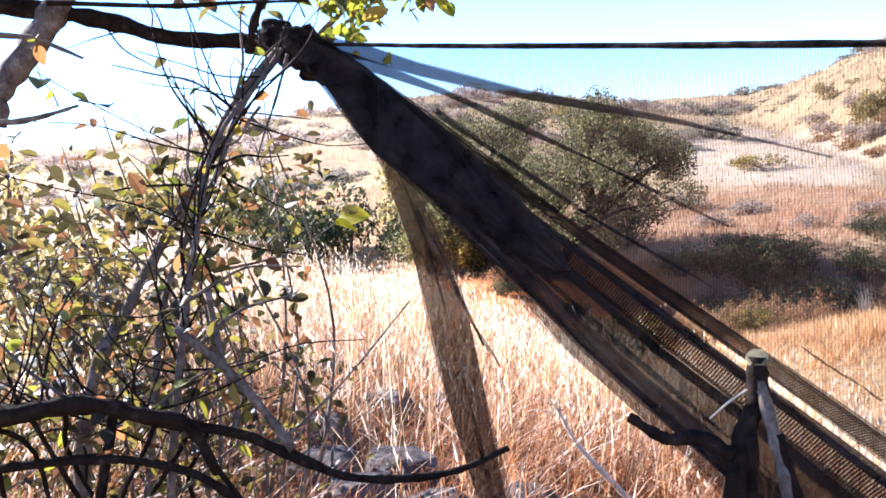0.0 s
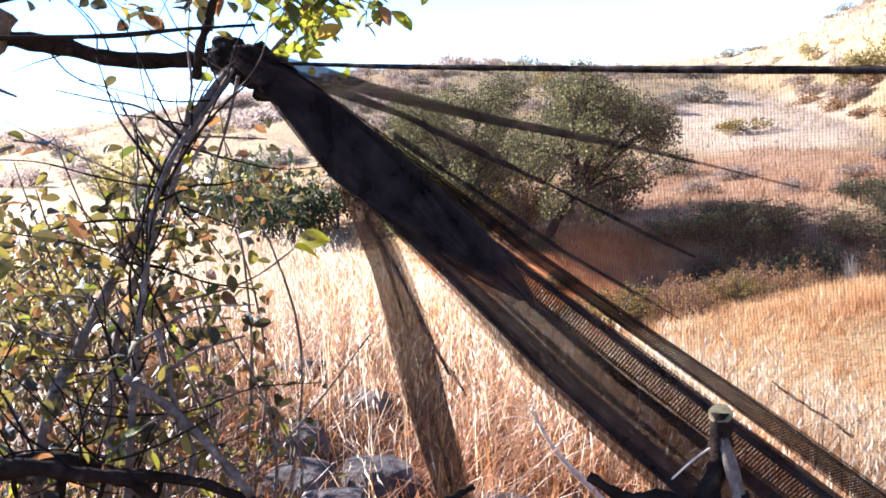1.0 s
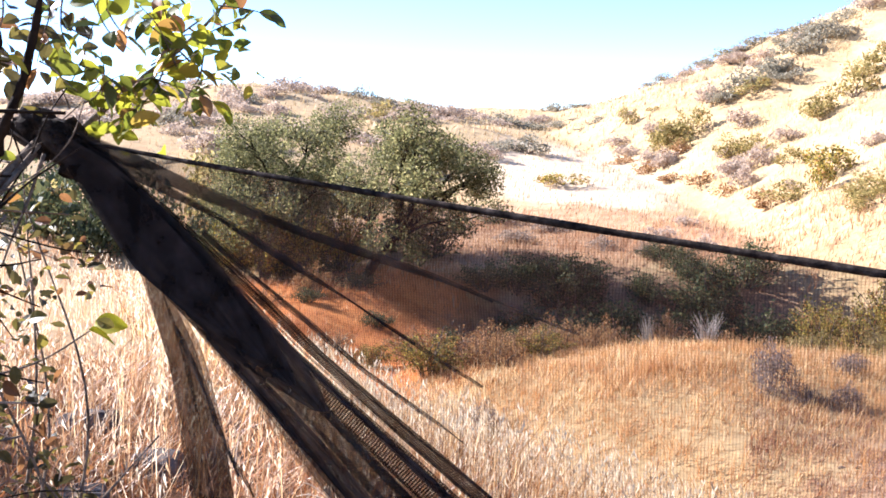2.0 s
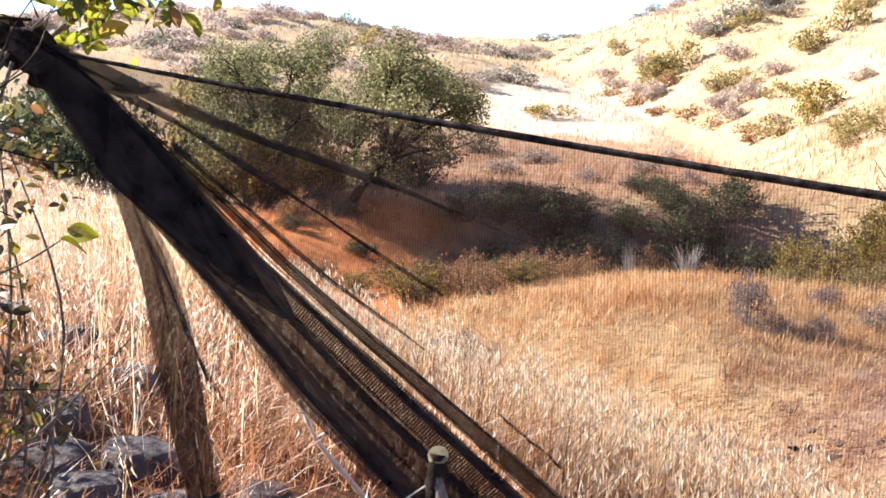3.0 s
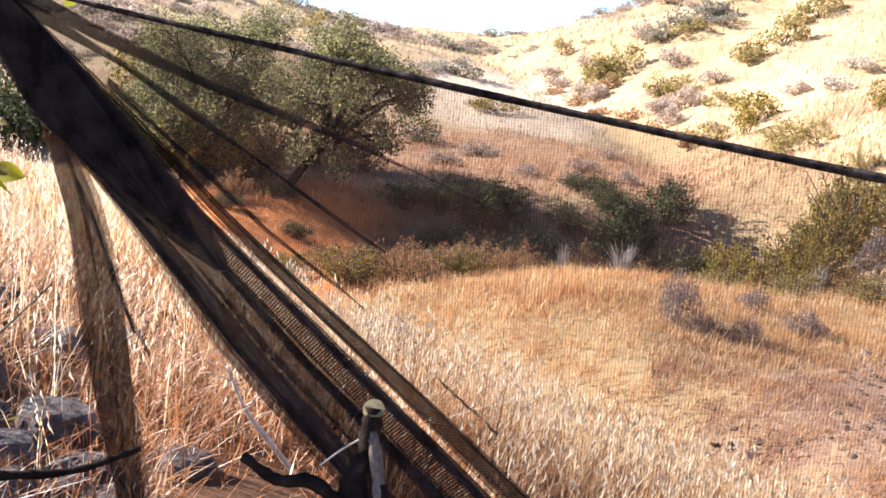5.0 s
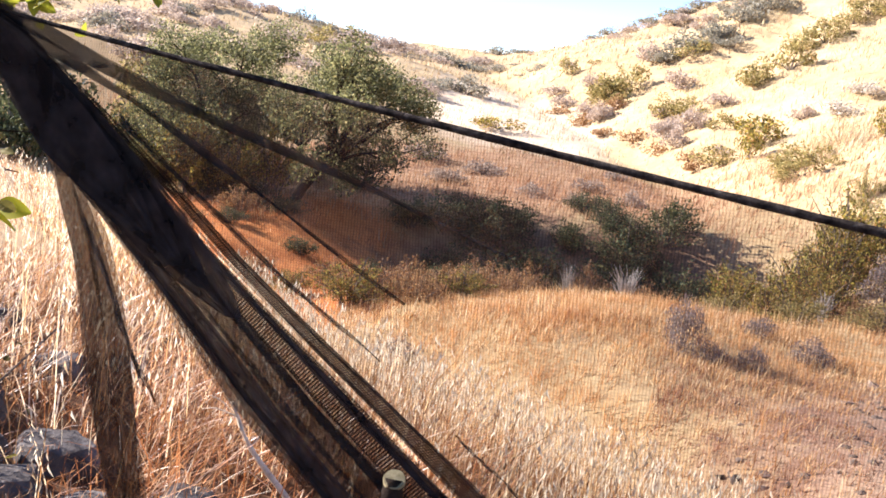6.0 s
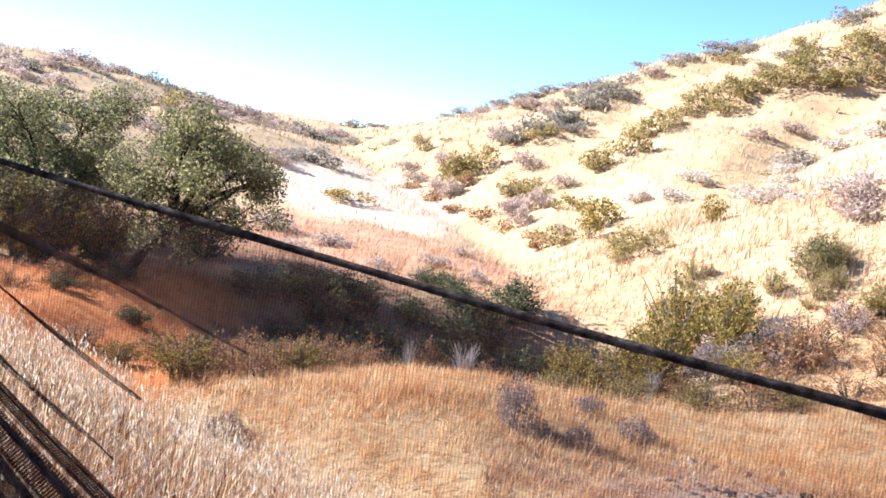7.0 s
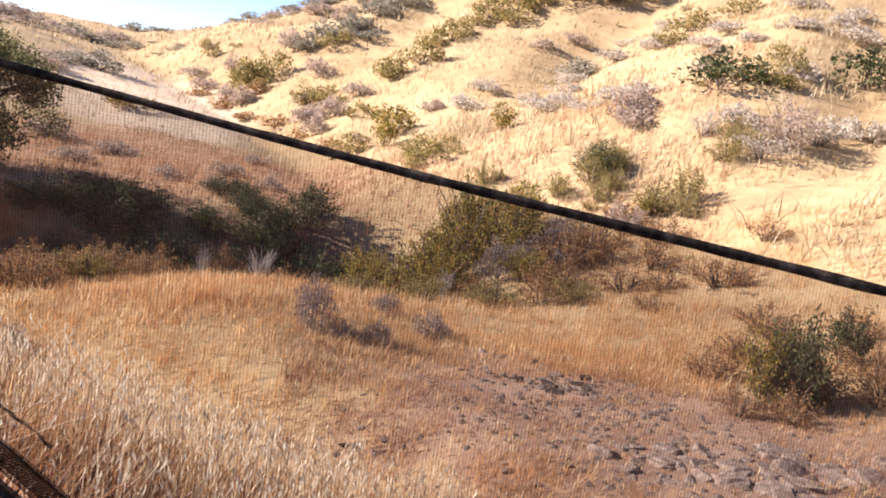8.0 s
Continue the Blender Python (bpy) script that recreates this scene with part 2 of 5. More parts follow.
# browner copy of the shrub leaf with the shrub's own shade in its colour
SHADED_LEAF = leafy("shrub_shaded_leaf", [(0.0, (0.034, 0.028, 0.012)), (0.45, (0.095, 0.075, 0.022)), (0.72, (0.24, 0.19, 0.032)), (0.82, (0.14, 0.065, 0.026)), (1.0, (0.24, 0.11, 0.036))], 0.48, 0.5)
YELLOW_LEAF = leafy("shrub_yellow_leaf", [(0.0, (0.10, 0.12, 0.015)), (0.5, (0.26, 0.26, 0.02)), (0.9, (0.42, 0.38, 0.03)), (1.0, (0.30, 0.16, 0.04))], 0.55, 0.45, gloss=0.3)
BARK = solid("grey_bark", [(0.3, (0.060, 0.043, 0.031)), (0.55, (0.17, 0.13, 0.095)), (0.8, (0.36, 0.29, 0.22))], 0.04, rough=0.95, bump=1.0, bump_size=0.010, depth=0.005, gloss=0.06)
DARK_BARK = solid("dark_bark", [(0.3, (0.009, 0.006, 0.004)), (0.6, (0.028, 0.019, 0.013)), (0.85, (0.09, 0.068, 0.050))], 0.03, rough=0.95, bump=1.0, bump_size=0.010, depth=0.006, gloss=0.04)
DEAD_WOOD = solid("bleached_wood", [(0.3, (0.50, 0.39, 0.26)), (0.7, (0.74, 0.61, 0.44))], 0.03, bump=0.4, bump_size=0.006, depth=0.002)
CUT_WOOD = solid("cut_wood", [(0.3, (0.15, 0.115, 0.055)), (0.7, (0.27, 0.215, 0.115))], 0.012, bump=0.6, depth=0.002, gloss=0.03)
STONE = solid("grey_stone", [(0.3, (0.17, 0.12, 0.088)), (0.55, (0.33, 0.245, 0.185)), (0.8, (0.50, 0.40, 0.32))], 0.12, rough=0.95, bump=0.9, bump_size=0.03, depth=0.02, gloss=0.05)
CLOD = solid("dry_clod", [(0.3, (0.10, 0.070, 0.052)), (0.55, (0.20, 0.145, 0.105)), (0.8, (0.36, 0.27, 0.20))], 0.16, rough=0.95, bump=1.0, bump_size=0.03, depth=0.02, gloss=0.04)
BLOCK = solid("grey_block", [(0.3, (0.05, 0.041, 0.036)), (0.55, (0.11, 0.093, 0.082)), (0.8, (0.20, 0.17, 0.15))], 0.14, rough=0.95, bump=1.0, bump_size=0.04, depth=0.02, gloss=0.05)
SLAB = solid("earthy_stone", [(0.3, (0.14, 0.092, 0.064)), (0.55, (0.30, 0.215, 0.155)), (0.8, (0.46, 0.36, 0.28))], 0.07, rough=0.95, bump=1.0, bump_size=0.03, depth=0.02, gloss=0.05)
DARK_STONE = solid("dark_stone", [(0.3, (0.032, 0.024, 0.019)), (0.55, (0.070, 0.054, 0.043)), (0.8, (0.14, 0.11, 0.09))], 0.10, bump=1.0, bump_size=0.02, depth=0.02, gloss=0.05)
NET = netting("shade_net", 0.0058, 0.40, (0.050, 0.026, 0.016), row=0.0050, fine=0.37, full=0.57, cross=0.20)
NET_DENSE = netting("shade_net_folded", 0.0040, 0.48, (0.018, 0.0135, 0.012), True, fine=0.66, full=0.94)
NET_STRAND = netting("shade_net_drawn", 0.0040, 0.44, (0.017, 0.0125, 0.011), True, fine=0.48, full=0.76)
NET_STRIPE = netting("shade_net_hanging", 0.0044, 0.40, (0.036, 0.018, 0.010), fine=0.56, full=0.76)
NET_VEIL = netting("shade_net_veil", 0.0046, 0.36, (0.011, 0.0075, 0.0055), fine=0.30, full=0.58)
NET_MESH = netting("shade_net_stretched", 0.0052, 0.48, (0.020, 0.010, 0.007), fine=0.20, full=0.98)
NET_BAND = netting("shade_net_band", 0.0044, 0.42, (0.030, 0.016, 0.009), fine=0.36, full=0.74)
NET_EDGE = netting("shade_net_edge", 0.0050, 0.46, (0.017, 0.008, 0.005), fine=0.50, full=0.98)
HEM = solid("net_hem", [(0.36, (0.010, 0.0075, 0.006)), (0.52, (0.034, 0.025, 0.019)), (0.72, (0.10, 0.078, 0.060))], 0.03, rough=0.95, bump=1.0, bump_size=0.005, depth=0.004, gloss=0.04)

# ---- lie of the land ----
def rise(x, a, b):
    q = np.clip((np.asarray(x, float) - a) / (b - a), 0, 1)
    return q * q * (3 - 2 * q)


def soft_ramp(x, w):
    return w * np.logaddexp(0, np.asarray(x, float) / w)


def waves(x, y, size, seed):
    """Smooth uneven ground between about -1 and 1, with lumps of that size."""
    rng = np.random.RandomState(seed)
    total = 0
    for k in range(6):
        a, ph, f = rng.uniform(0, 6.28), rng.uniform(0, 6.28), (0.7 + 0.25 * k) * 6.28 / size / 1.6
        total = total + np.sin((x * math.cos(a) + y * math.sin(a)) * f + ph + 1.3 * np.sin((y * math.cos(a) - x * math.sin(a)) * f * 0.6 + k))
    return total / 4


def hill_foot(y):
    """Where the steep hill meets the meadow: the line of the gully, which swings out and back as it climbs."""
    return 9.8 - 2.6 * rise(y, 15, 24) + 1.9 * np.exp(-((y - 38) / 13) ** 2) - 1.0 * rise(y, 45, 70) + 8.5 * rise(y, 72, 150)


def ground_height(x, y):
    """Height of the ground: a near shoulder, the ravine bed, a meadow hill and a steep brushy hill with a gully between them."""
    x, y = np.asarray(x, float), np.asarray(y, float)
    r = np.hypot(x, y)
    s = 0.83 * x + 0.56 * y
    sp = np.maximum(s, 0)
    near = -0.10 * sp - 0.07 * sp ** 2 - 0.06 * np.minimum(s, 0) - 0.75 * soft_ramp(s - 4.35, 0.16)
    bed = -2.05 + 0.5 * (1 - rise(y, 5, 12)) * rise(x, -1, 2) + 2.3 * rise(y, 34, 66) + 3.3 * rise(y, 55, 120) - 0.012 * np.maximum(y - 130, 0)
    bed = bed - 0.55 * np.exp(-((s - 5.9) / 1.0) ** 2) * (1 - rise(y, 12, 17)) * (1 - rise(x, 2, 4.5))
    bed = bed - 0.5 * np.exp(-((y - 16.6) / 2.5) ** 2) * rise(x, -4, -1) * (1 - rise(x, 5.5, 8.5))
    knoll = 0.44 * np.exp(-((x - 2.5) / 2.8) ** 2 - ((y - 11.8) / 2.3) ** 2)
    foot = hill_foot(y)
    meadow = 4.1 * (1 - np.exp(-np.maximum(foot - x, 0) / 28)) * rise(y, 19, 50) * (1 - 0.4 * rise(-x, 22, 50))
    meadow = meadow + 1.3 * np.exp(-((x + 19) / 14) ** 2 - ((y - 80) / 22) ** 2)
    meadow = meadow - 1.8 * np.exp(-((x + 7) / 9) ** 2) * rise(y, 80, 106)
    slope = 0.495 * soft_ramp(x - foot, 1.2) - 0.495 * soft_ramp(x - 48, 6) - 0.10 * soft_ramp(x - 58, 6)
    steep = slope * (1 - 0.62 * rise(y, 48, 130)) * rise(y, -30, 0)
    lumps = 0.5 * waves(x, y, 17, 3) * rise(r, 22, 50) * (1 + rise(x, 12, 30)) + 0.12 * waves(x, y, 4.5, 5) * rise(r, 6, 14) + 0.03 * waves(x, y, 1.3, 7)
    gullies = -1.5 * rise(x, 13, 22) * np.exp(-(((y - 0.55 * x + 2.5 * np.sin(0.14 * x)) % 17 - 8.5) / 2.6) ** 2)
    wash = 20.3 - 0.16 * (x - 2) + 0.7 * np.sin(0.55 * x)
    across = y - wash
    cut = -1.5 * np.where(across > 0, np.exp(-(across / 0.75) ** 2), np.exp(-(across / 3.0) ** 2)) * rise(x, -2.5, 1.0) * (1 - rise(x, 6.5, 10))
    drain = -0.4 * np.exp(-((x - foot) / 1.1) ** 2) * rise(y, 20, 27) * (1 - rise(y, 60, 90))
    far = cut + drain + bed + knoll + meadow + steep + gullies
    k = 0.35
    z = k * np.logaddexp(near / k, far / k)
    z = z * (1 - 0.8 * rise(r, 260, 900)) + lumps
    return z

# ---- building helpers ----
def link_mesh(name, verts, faces, material, parent=None, label="", smooth=False):
    me = bpy.data.meshes.new(name)
    me.from_pydata([tuple(v) for v in verts], [], [tuple(f) for f in faces])
    if material:
        me.materials.append(material)
    if smooth:
        me.polygons.foreach_set("use_smooth", [True] * len(me.polygons))
    me.update()
    ob = new(name, me)
    if parent:
        ob.parent = parent
    if label:
        tagged(ob, label)
    return ob


def quad_mesh(name, verts, quads, material, smooth=False):
    """A mesh from arrays of places and four-cornered faces."""
    me = bpy.data.meshes.new(name)
    n = len(quads)
    me.vertices.add(len(verts))
    me.vertices.foreach_set("co", np.asarray(verts, np.float32).ravel())
    me.loops.add(4 * n)
    me.loops.foreach_set("vertex_index", np.asarray(quads, np.int32).ravel())
    me.polygons.add(n)
    me.polygons.foreach_set("loop_start", np.arange(0, 4 * n, 4, dtype=np.int32))
    me.polygons.foreach_set("use_smooth", np.full(n, smooth, bool))
    me.update(calc_edges=True)
    me.materials.append(material)
    return me


def smooth_line(points, steps):
    """A rounded line through the points."""
    pts = [Vector(p) for p in points]
    pts = [pts[0] * 2 - pts[1]] + pts + [pts[-1] * 2 - pts[-2]]
    out = []
    for i in range(1, len(pts) - 2):
        a, b, c, d = pts[i - 1:i + 3]
        for k in range(steps):
            u = k / steps
            out.append(0.5 * (2 * b + (c - a) * u + (2 * a - 5 * b + 4 * c - d) * u * u + (3 * b - a - 3 * c + d) * u ** 3))
    return out + [pts[-2]]


def tube(points, r0, r1, sides=7, steps=5, knobby=0.12, rng=None):
    """Vertices and faces of a tapered, slightly knobby stem along the points."""
    line = smooth_line(points, steps)
    rng = rng or random.Random(4)
    verts, faces = [], []
    for i, p in enumerate(line):
        way = (line[min(i + 1, len(line) - 1)] - line[max(i - 1, 0)]).normalized()
        side = way.cross(Vector((0.31, 0.2, 0.93))).normalized()
        up = way.cross(side)
        u = i / (len(line) - 1)
        r = (r0 + (r1 - r0) * u) * (1 + rng.uniform(-knobby, knobby))
        for k in range(sides):
            a = 6.2832 * k / sides
            rr = r * (1 + rng.uniform(-knobby, knobby) * 0.6)
            verts.append(p + side * math.cos(a) * rr + up * math.sin(a) * rr)
    for i in range(len(line) - 1):
        for k in range(sides):
            a, b = i * sides + k, i * sides + (k + 1) % sides
            faces.append((a, b, b + sides, a + sides))
    faces.append(tuple(range(sides - 1, -1, -1)))
    faces.append(tuple(range(len(verts) - sides, len(verts))))
    return verts, faces


def joined(pieces):
    verts, faces = [], []
    for v, f in pieces:
        n = len(verts)
        verts += v
        faces += [tuple(i + n for i in q) for q in f]
    return verts, faces


def spot(x, y, sink=0.0):
    return Vector((x, y, float(ground_height(x, y)) - sink))


# ---- the ground, one sheet to the horizon ----
rings = np.concatenate([[0.0], np.geomspace(0.35, 2500, 175)])
turns = np.linspace(0, 2 * math.pi, 361)[:-1]
gx, gy = rings[:, None] * np.sin(turns), rings[:, None] * np.cos(turns)
gz = ground_height(gx, gy)
ii, jj = np.meshgrid(np.arange(len(rings) - 1), np.arange(360), indexing="ij")
quads = np.stack([ii * 360 + jj, ii * 360 + (jj + 1) % 360, (ii + 1) * 360 + (jj + 1) % 360, (ii + 1) * 360 + jj], -1).reshape(-1, 4)
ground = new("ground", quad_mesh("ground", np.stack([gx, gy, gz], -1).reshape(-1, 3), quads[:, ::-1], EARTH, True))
tagged(ground, "dry straw-coloured hillside ground with a ravine, orange bare earth and grey gravel", "ground", kind="structure")


# ---- grass ----
def scatter(rng, count, r0, r1, a0, a1, keep, power=1.0):
    """Places in a ring sector round the viewpoint; keep gives the chance that grass grows there."""
    q = rng.uniform(0, 1, count)
    r = r0 + (r1 - r0) * q ** power
    a = np.radians(rng.uniform(a0, a1, count))
    x, y = r * np.sin(a), r * np.cos(a)
    ok = rng.uniform(0, 1, count) < keep(x, y)
    return x[ok], y[ok]


def gravel_flat(x, y):
    return np.exp(-(((x - 5.5) / 2.1) ** 2 + ((y - 7.4) / 2.3) ** 2) ** 2)


def stony(x, y):
    left = np.exp(-(((x + 1.15) / 0.48) ** 2 + ((y - 2.75) / 0.62) ** 2) ** 2)
    return np.maximum(left, 0.9 * np.exp(-((x + 0.40) / 0.42) ** 2 - ((y - 2.65) / 0.48) ** 2))


def bare_earth(x, y):
    return np.exp(-(((x + 2.2) / 3.2) ** 2 + ((y - 17.6) / 5.6) ** 2) ** 2)


def growth(x, y):
    lumps = 0.55 + 0.45 * waves(x, y, 1.3, 21) + 0.35 * waves(x, y, 0.45, 22) * (1 - rise(np.hypot(x, y), 6, 10))
    return np.clip(lumps, 0.28, 1) * (1 - 0.62 * gravel_flat(x, y)) * (1 - 0.97 * bare_earth(x, y)) * (1 - 0.5 * stony(x, y))


def trampled(x, y):
    return np.exp(-(((x + 0.33) / 0.30) ** 2 + ((y - 2.55) / 0.46) ** 2) ** 2)


def shoulder(x, y):
    return 1 - rise(0.83 * x + 0.56 * y, 4.4, 5.1)


def red_flat(x, y):
    return np.exp(-(((x - 3.2) / 2.4) ** 2 + ((y - 8.4) / 1.9) ** 2) ** 2)


def near_growth(x, y):
    return growth(x, y) * shoulder(x, y) * (1 - 0.96 * trampled(x, y))


def behind_knoll(x, y):
    return rise(y, 13.3, 14.3) * (1 - rise(y, 19, 20)) * (1 - rise(x, 6, 7.5)) * rise(x, -4, -2)


def bed_growth(x, y):
    return np.sqrt(growth(x, y)) * (1 - 0.85 * behind_knoll(x, y)) * (1 - shoulder(x, y)) * (1 - 0.7 * red_flat(x, y))


def down_slope(x, y):
    return rise(0.83 * x + 0.56 * y, 1.6, 3.0)


def blades(rng, x, y, tall, width, lean, levels=4, droop=0.0, outward=None):
    """Bent, tapering blades: an array of places and of faces."""
    n = len(x)
    z = ground_height(x, y)
    way, turn = rng.uniform(0, 6.283, n), rng.uniform(0, 6.283, n)
    way = np.where(rng.uniform(0, 1, n) < 0.68, rng.normal(-0.15, 0.7, n), way)
    if outward is not None:
        way = np.where(rng.uniform(0, 1, n) < 0.5, outward, way)
    bend = np.minimum(np.abs(rng.normal(0, 1, n)) * lean, 1.25) * tall
    k = np.linspace(0, 1, levels)
    px = x[:, None] + np.cos(way)[:, None] * bend[:, None] * k ** 1.35
    py = y[:, None] + np.sin(way)[:, None] * bend[:, None] * k ** 1.35
    pz = z[:, None] - 0.02 + tall[:, None] * (k - (0.25 + droop) * np.minimum(bend / tall, 1)[:, None] * k ** 2)
    w = width[:, None] * (1 - 0.85 * k ** 1.5) * 0.5
    dx, dy = np.cos(turn)[:, None] * w, np.sin(turn)[:, None] * w
    verts = np.stack([np.stack([px - dx, py - dy, pz], -1), np.stack([px + dx, py + dy, pz], -1)], 2).reshape(-1, 3)
    base = (np.arange(n) * levels * 2)[:, None, None]
    lv = (np.arange(levels - 1) * 2)[None, :, None]
    quads = (base + lv + np.array([0, 1, 3, 2])[None, None]).reshape(-1, 4)
    return verts, quads, np.stack([px[:, -1], py[:, -1], pz[:, -1]], -1), way


def grass(name, label, seed, count, r0, r1, tall, width, lean, material, levels=4, power=1.0, keep=growth, a0=-50, a1=60, tuft=1, loose=0.06):
    """Grass over a ring sector; with tuft above one the blades stand in tussocks and splay outwards."""
    rng = np.random.RandomState(seed)
    x, y = scatter(rng, count // tuft, r0, r1, a0, a1, keep, power)
    size, outward = np.ones(len(x)), None
    if tuft > 1:
        size = np.repeat(rng.uniform(0.55, 1.3, len(x)), tuft)
        wide = loose * size * (1 + 0.05 * np.repeat(np.hypot(x, y), tuft))
        dx, dy = rng.normal(0, 1, len(size)) * wide, rng.normal(0, 1, len(size)) * wide
        x, y = np.repeat(x, tuft) + dx, np.repeat(y, tuft) + dy
        outward = np.arctan2(dy, dx) + rng.normal(0, 0.5, len(size))
    patch = 0.75 + 0.35 * waves(x, y, 2.6, 31)
    h = tall * size * rng.uniform(0.45, 1.15, len(x)) * np.clip(patch, 0.4, 1.3) * (1 - 0.55 * gravel_flat(x, y)) * (1 - 0.7 * stony(x, y))
    v, q, tips, way = blades(rng, x, y, h, width * rng.uniform(0.6, 1.5, len(x)), lean, levels, 0.0, outward)
    ob = new(name, quad_mesh(name, v, q, material))
    return tagged(ob, label, "grass", kind="stuff")


grass("near_grass", "tall bleached dry wild grass on the near slope", 11, 40000, 1.9, 11.0, 0.36, 0.0085, 0.40, STRAW, 4, 0.9, lambda x, y: near_growth(x, y) * down_slope(x, y))
grass("near_tussocks", "clumps of bent dry wild grass on the near slope", 21, 66000, 1.9, 11.0, 0.48, 0.0095, 0.42, STRAW, 4, 0.9, lambda x, y: near_growth(x, y) * down_slope(x, y), tuft=18, loose=0.04)
grass("warm_grass", "orange-brown thin dry grass beside the shrub", 25, 17000, 1.8, 7.0, 0.40, 0.0066, 0.80, WARM_STRAW, 4, 0.9, lambda x, y: near_growth(x, y) * (1 - down_slope(x, y)))
grass("warm_tussocks", "splayed tufts of orange-brown dry grass beside the shrub", 26, 33000, 1.8, 7.0, 0.46, 0.0064, 1.15, WARM_STRAW, 5, 0.9, lambda x, y: near_growth(x, y) * (1 - down_slope(x, y)), tuft=30, loose=0.03)
grass("bed_grass", "golden dry grass on the knoll and the ravine bed", 12, 90000, 4.5, 20.0, 0.21, 0.0085, 0.5, KNOLL_STRAW, 3, 0.72, bed_growth)
grass("bed_tussocks", "tufts of golden dry grass on the knoll", 22, 80000, 4.5, 20.0, 0.26, 0.008, 0.7, KNOLL_STRAW, 3, 0.72, bed_growth, tuft=22, loose=0.06)
grass("knoll_tussocks", "thick golden tufts on the flanks of the knoll", 27, 80000, 6.5, 14.5, 0.22, 0.0075, 0.7, KNOLL_STRAW, 3, 0.9, lambda x, y: (1 - shoulder(x, y)) * (1 - 0.8 * bare_earth(x, y)) * (1 - 0.8 * gravel_flat(x, y)) * (1 - 0.7 * red_flat(x, y)), -14, 42, tuft=22, loose=0.06)
grass("flat_stubble", "short reddish stubble between the stones of the flat", 28, 90000, 4.5, 12.0, 0.14, 0.0080, 0.8, FLAT_STRAW, 3, 0.8, lambda x, y: 0.85 * np.maximum(gravel_flat(x, y), red_flat(x, y)) * np.clip(0.55 + 0.6 * waves(x, y, 0.9, 23), 0, 1), 16, 56)
grass("ravine_stubble", "short red-brown stubble on the bare ravine earth", 17, 46000, 7.5, 25.0, 0.20, 0.010, 0.6, RED_STRAW, 3, 0.8, lambda x, y: 0.08 + 0.8 * bare_earth(x, y), -28, 20)
grass("slope_grass", "brownish dry grass on the slope above the ravine", 18, 56000, 19.5, 40.0, 0.30, 0.024, 0.5, SLOPE_STRAW, 3, 0.8, lambda x, y: np.sqrt(growth(x, y)) * (1 - rise(y + 0.4 * x, 30, 38)), -26, 40)
grass("meadow_grass", "short dry pale grass on the sloping meadow", 13, 46000, 19.0, 60.0, 0.34, 0.035, 0.4, FAR_STRAW, 3, 0.62, lambda x, y: growth(x, y) * np.maximum(rise(y + 0.4 * x, 28, 36), rise(x - hill_foot(y), -0.8, 1.2)))
grass("hill_grass", "sparse dry yellow grass tufts on the hill", 14, 30000, 50.0, 110.0, 0.45, 0.10, 0.4, FAR_STRAW, 3, 0.7, a0=-45, a1=58)
grass("hill_tufts", "soft grey-brown low tufts of dry weeds on the hill", 23, 110000, 16.0, 75.0, 0.46, 0.030, 0.7, WEED, 3, 0.9, lambda x, y: rise(x - hill_foot(y), 0.7, 4) * np.clip(0.15 + 1.1 * waves(x, y, 6.5, 24), 0, 1), 8, 58, tuft=24, loose=0.16)
grass("grass_behind", "dry trodden grass round the viewpoint and behind it", 19, 30000, 0.5, 12.0, 0.30, 0.013, 0.7, STRAW, 3, 0.75, a0=52, a1=325)
grass("trodden_grass", "flattened dry grass at the feet of the shrub", 20, 5000, 0.6, 2.0, 0.16, 0.006, 1.2, RED_STRAW, 3, 0.8)
grass("long_straw", "long thin reddish straws bent over the stones", 24, 5200, 2.0, 4.6, 0.55, 0.0045, 0.9, RED_STRAW, 5, 0.8, lambda x, y: (0.12 + 0.8 * stony(x, y)) * (1 - trampled(x, y)), -32, 6)
# RED_STRAW on thatch and trodden_grass carries the self-shade of dense stems as colour
grass("thatch", "flattened tangled straw at the feet of the grass", 15, 22000, 1.6, 7.0, 0.26, 0.005, 1.5, RED_STRAW, 4, 0.8, lambda x, y: growth(x, y) * (1 - 0.8 * trampled(x, y)))


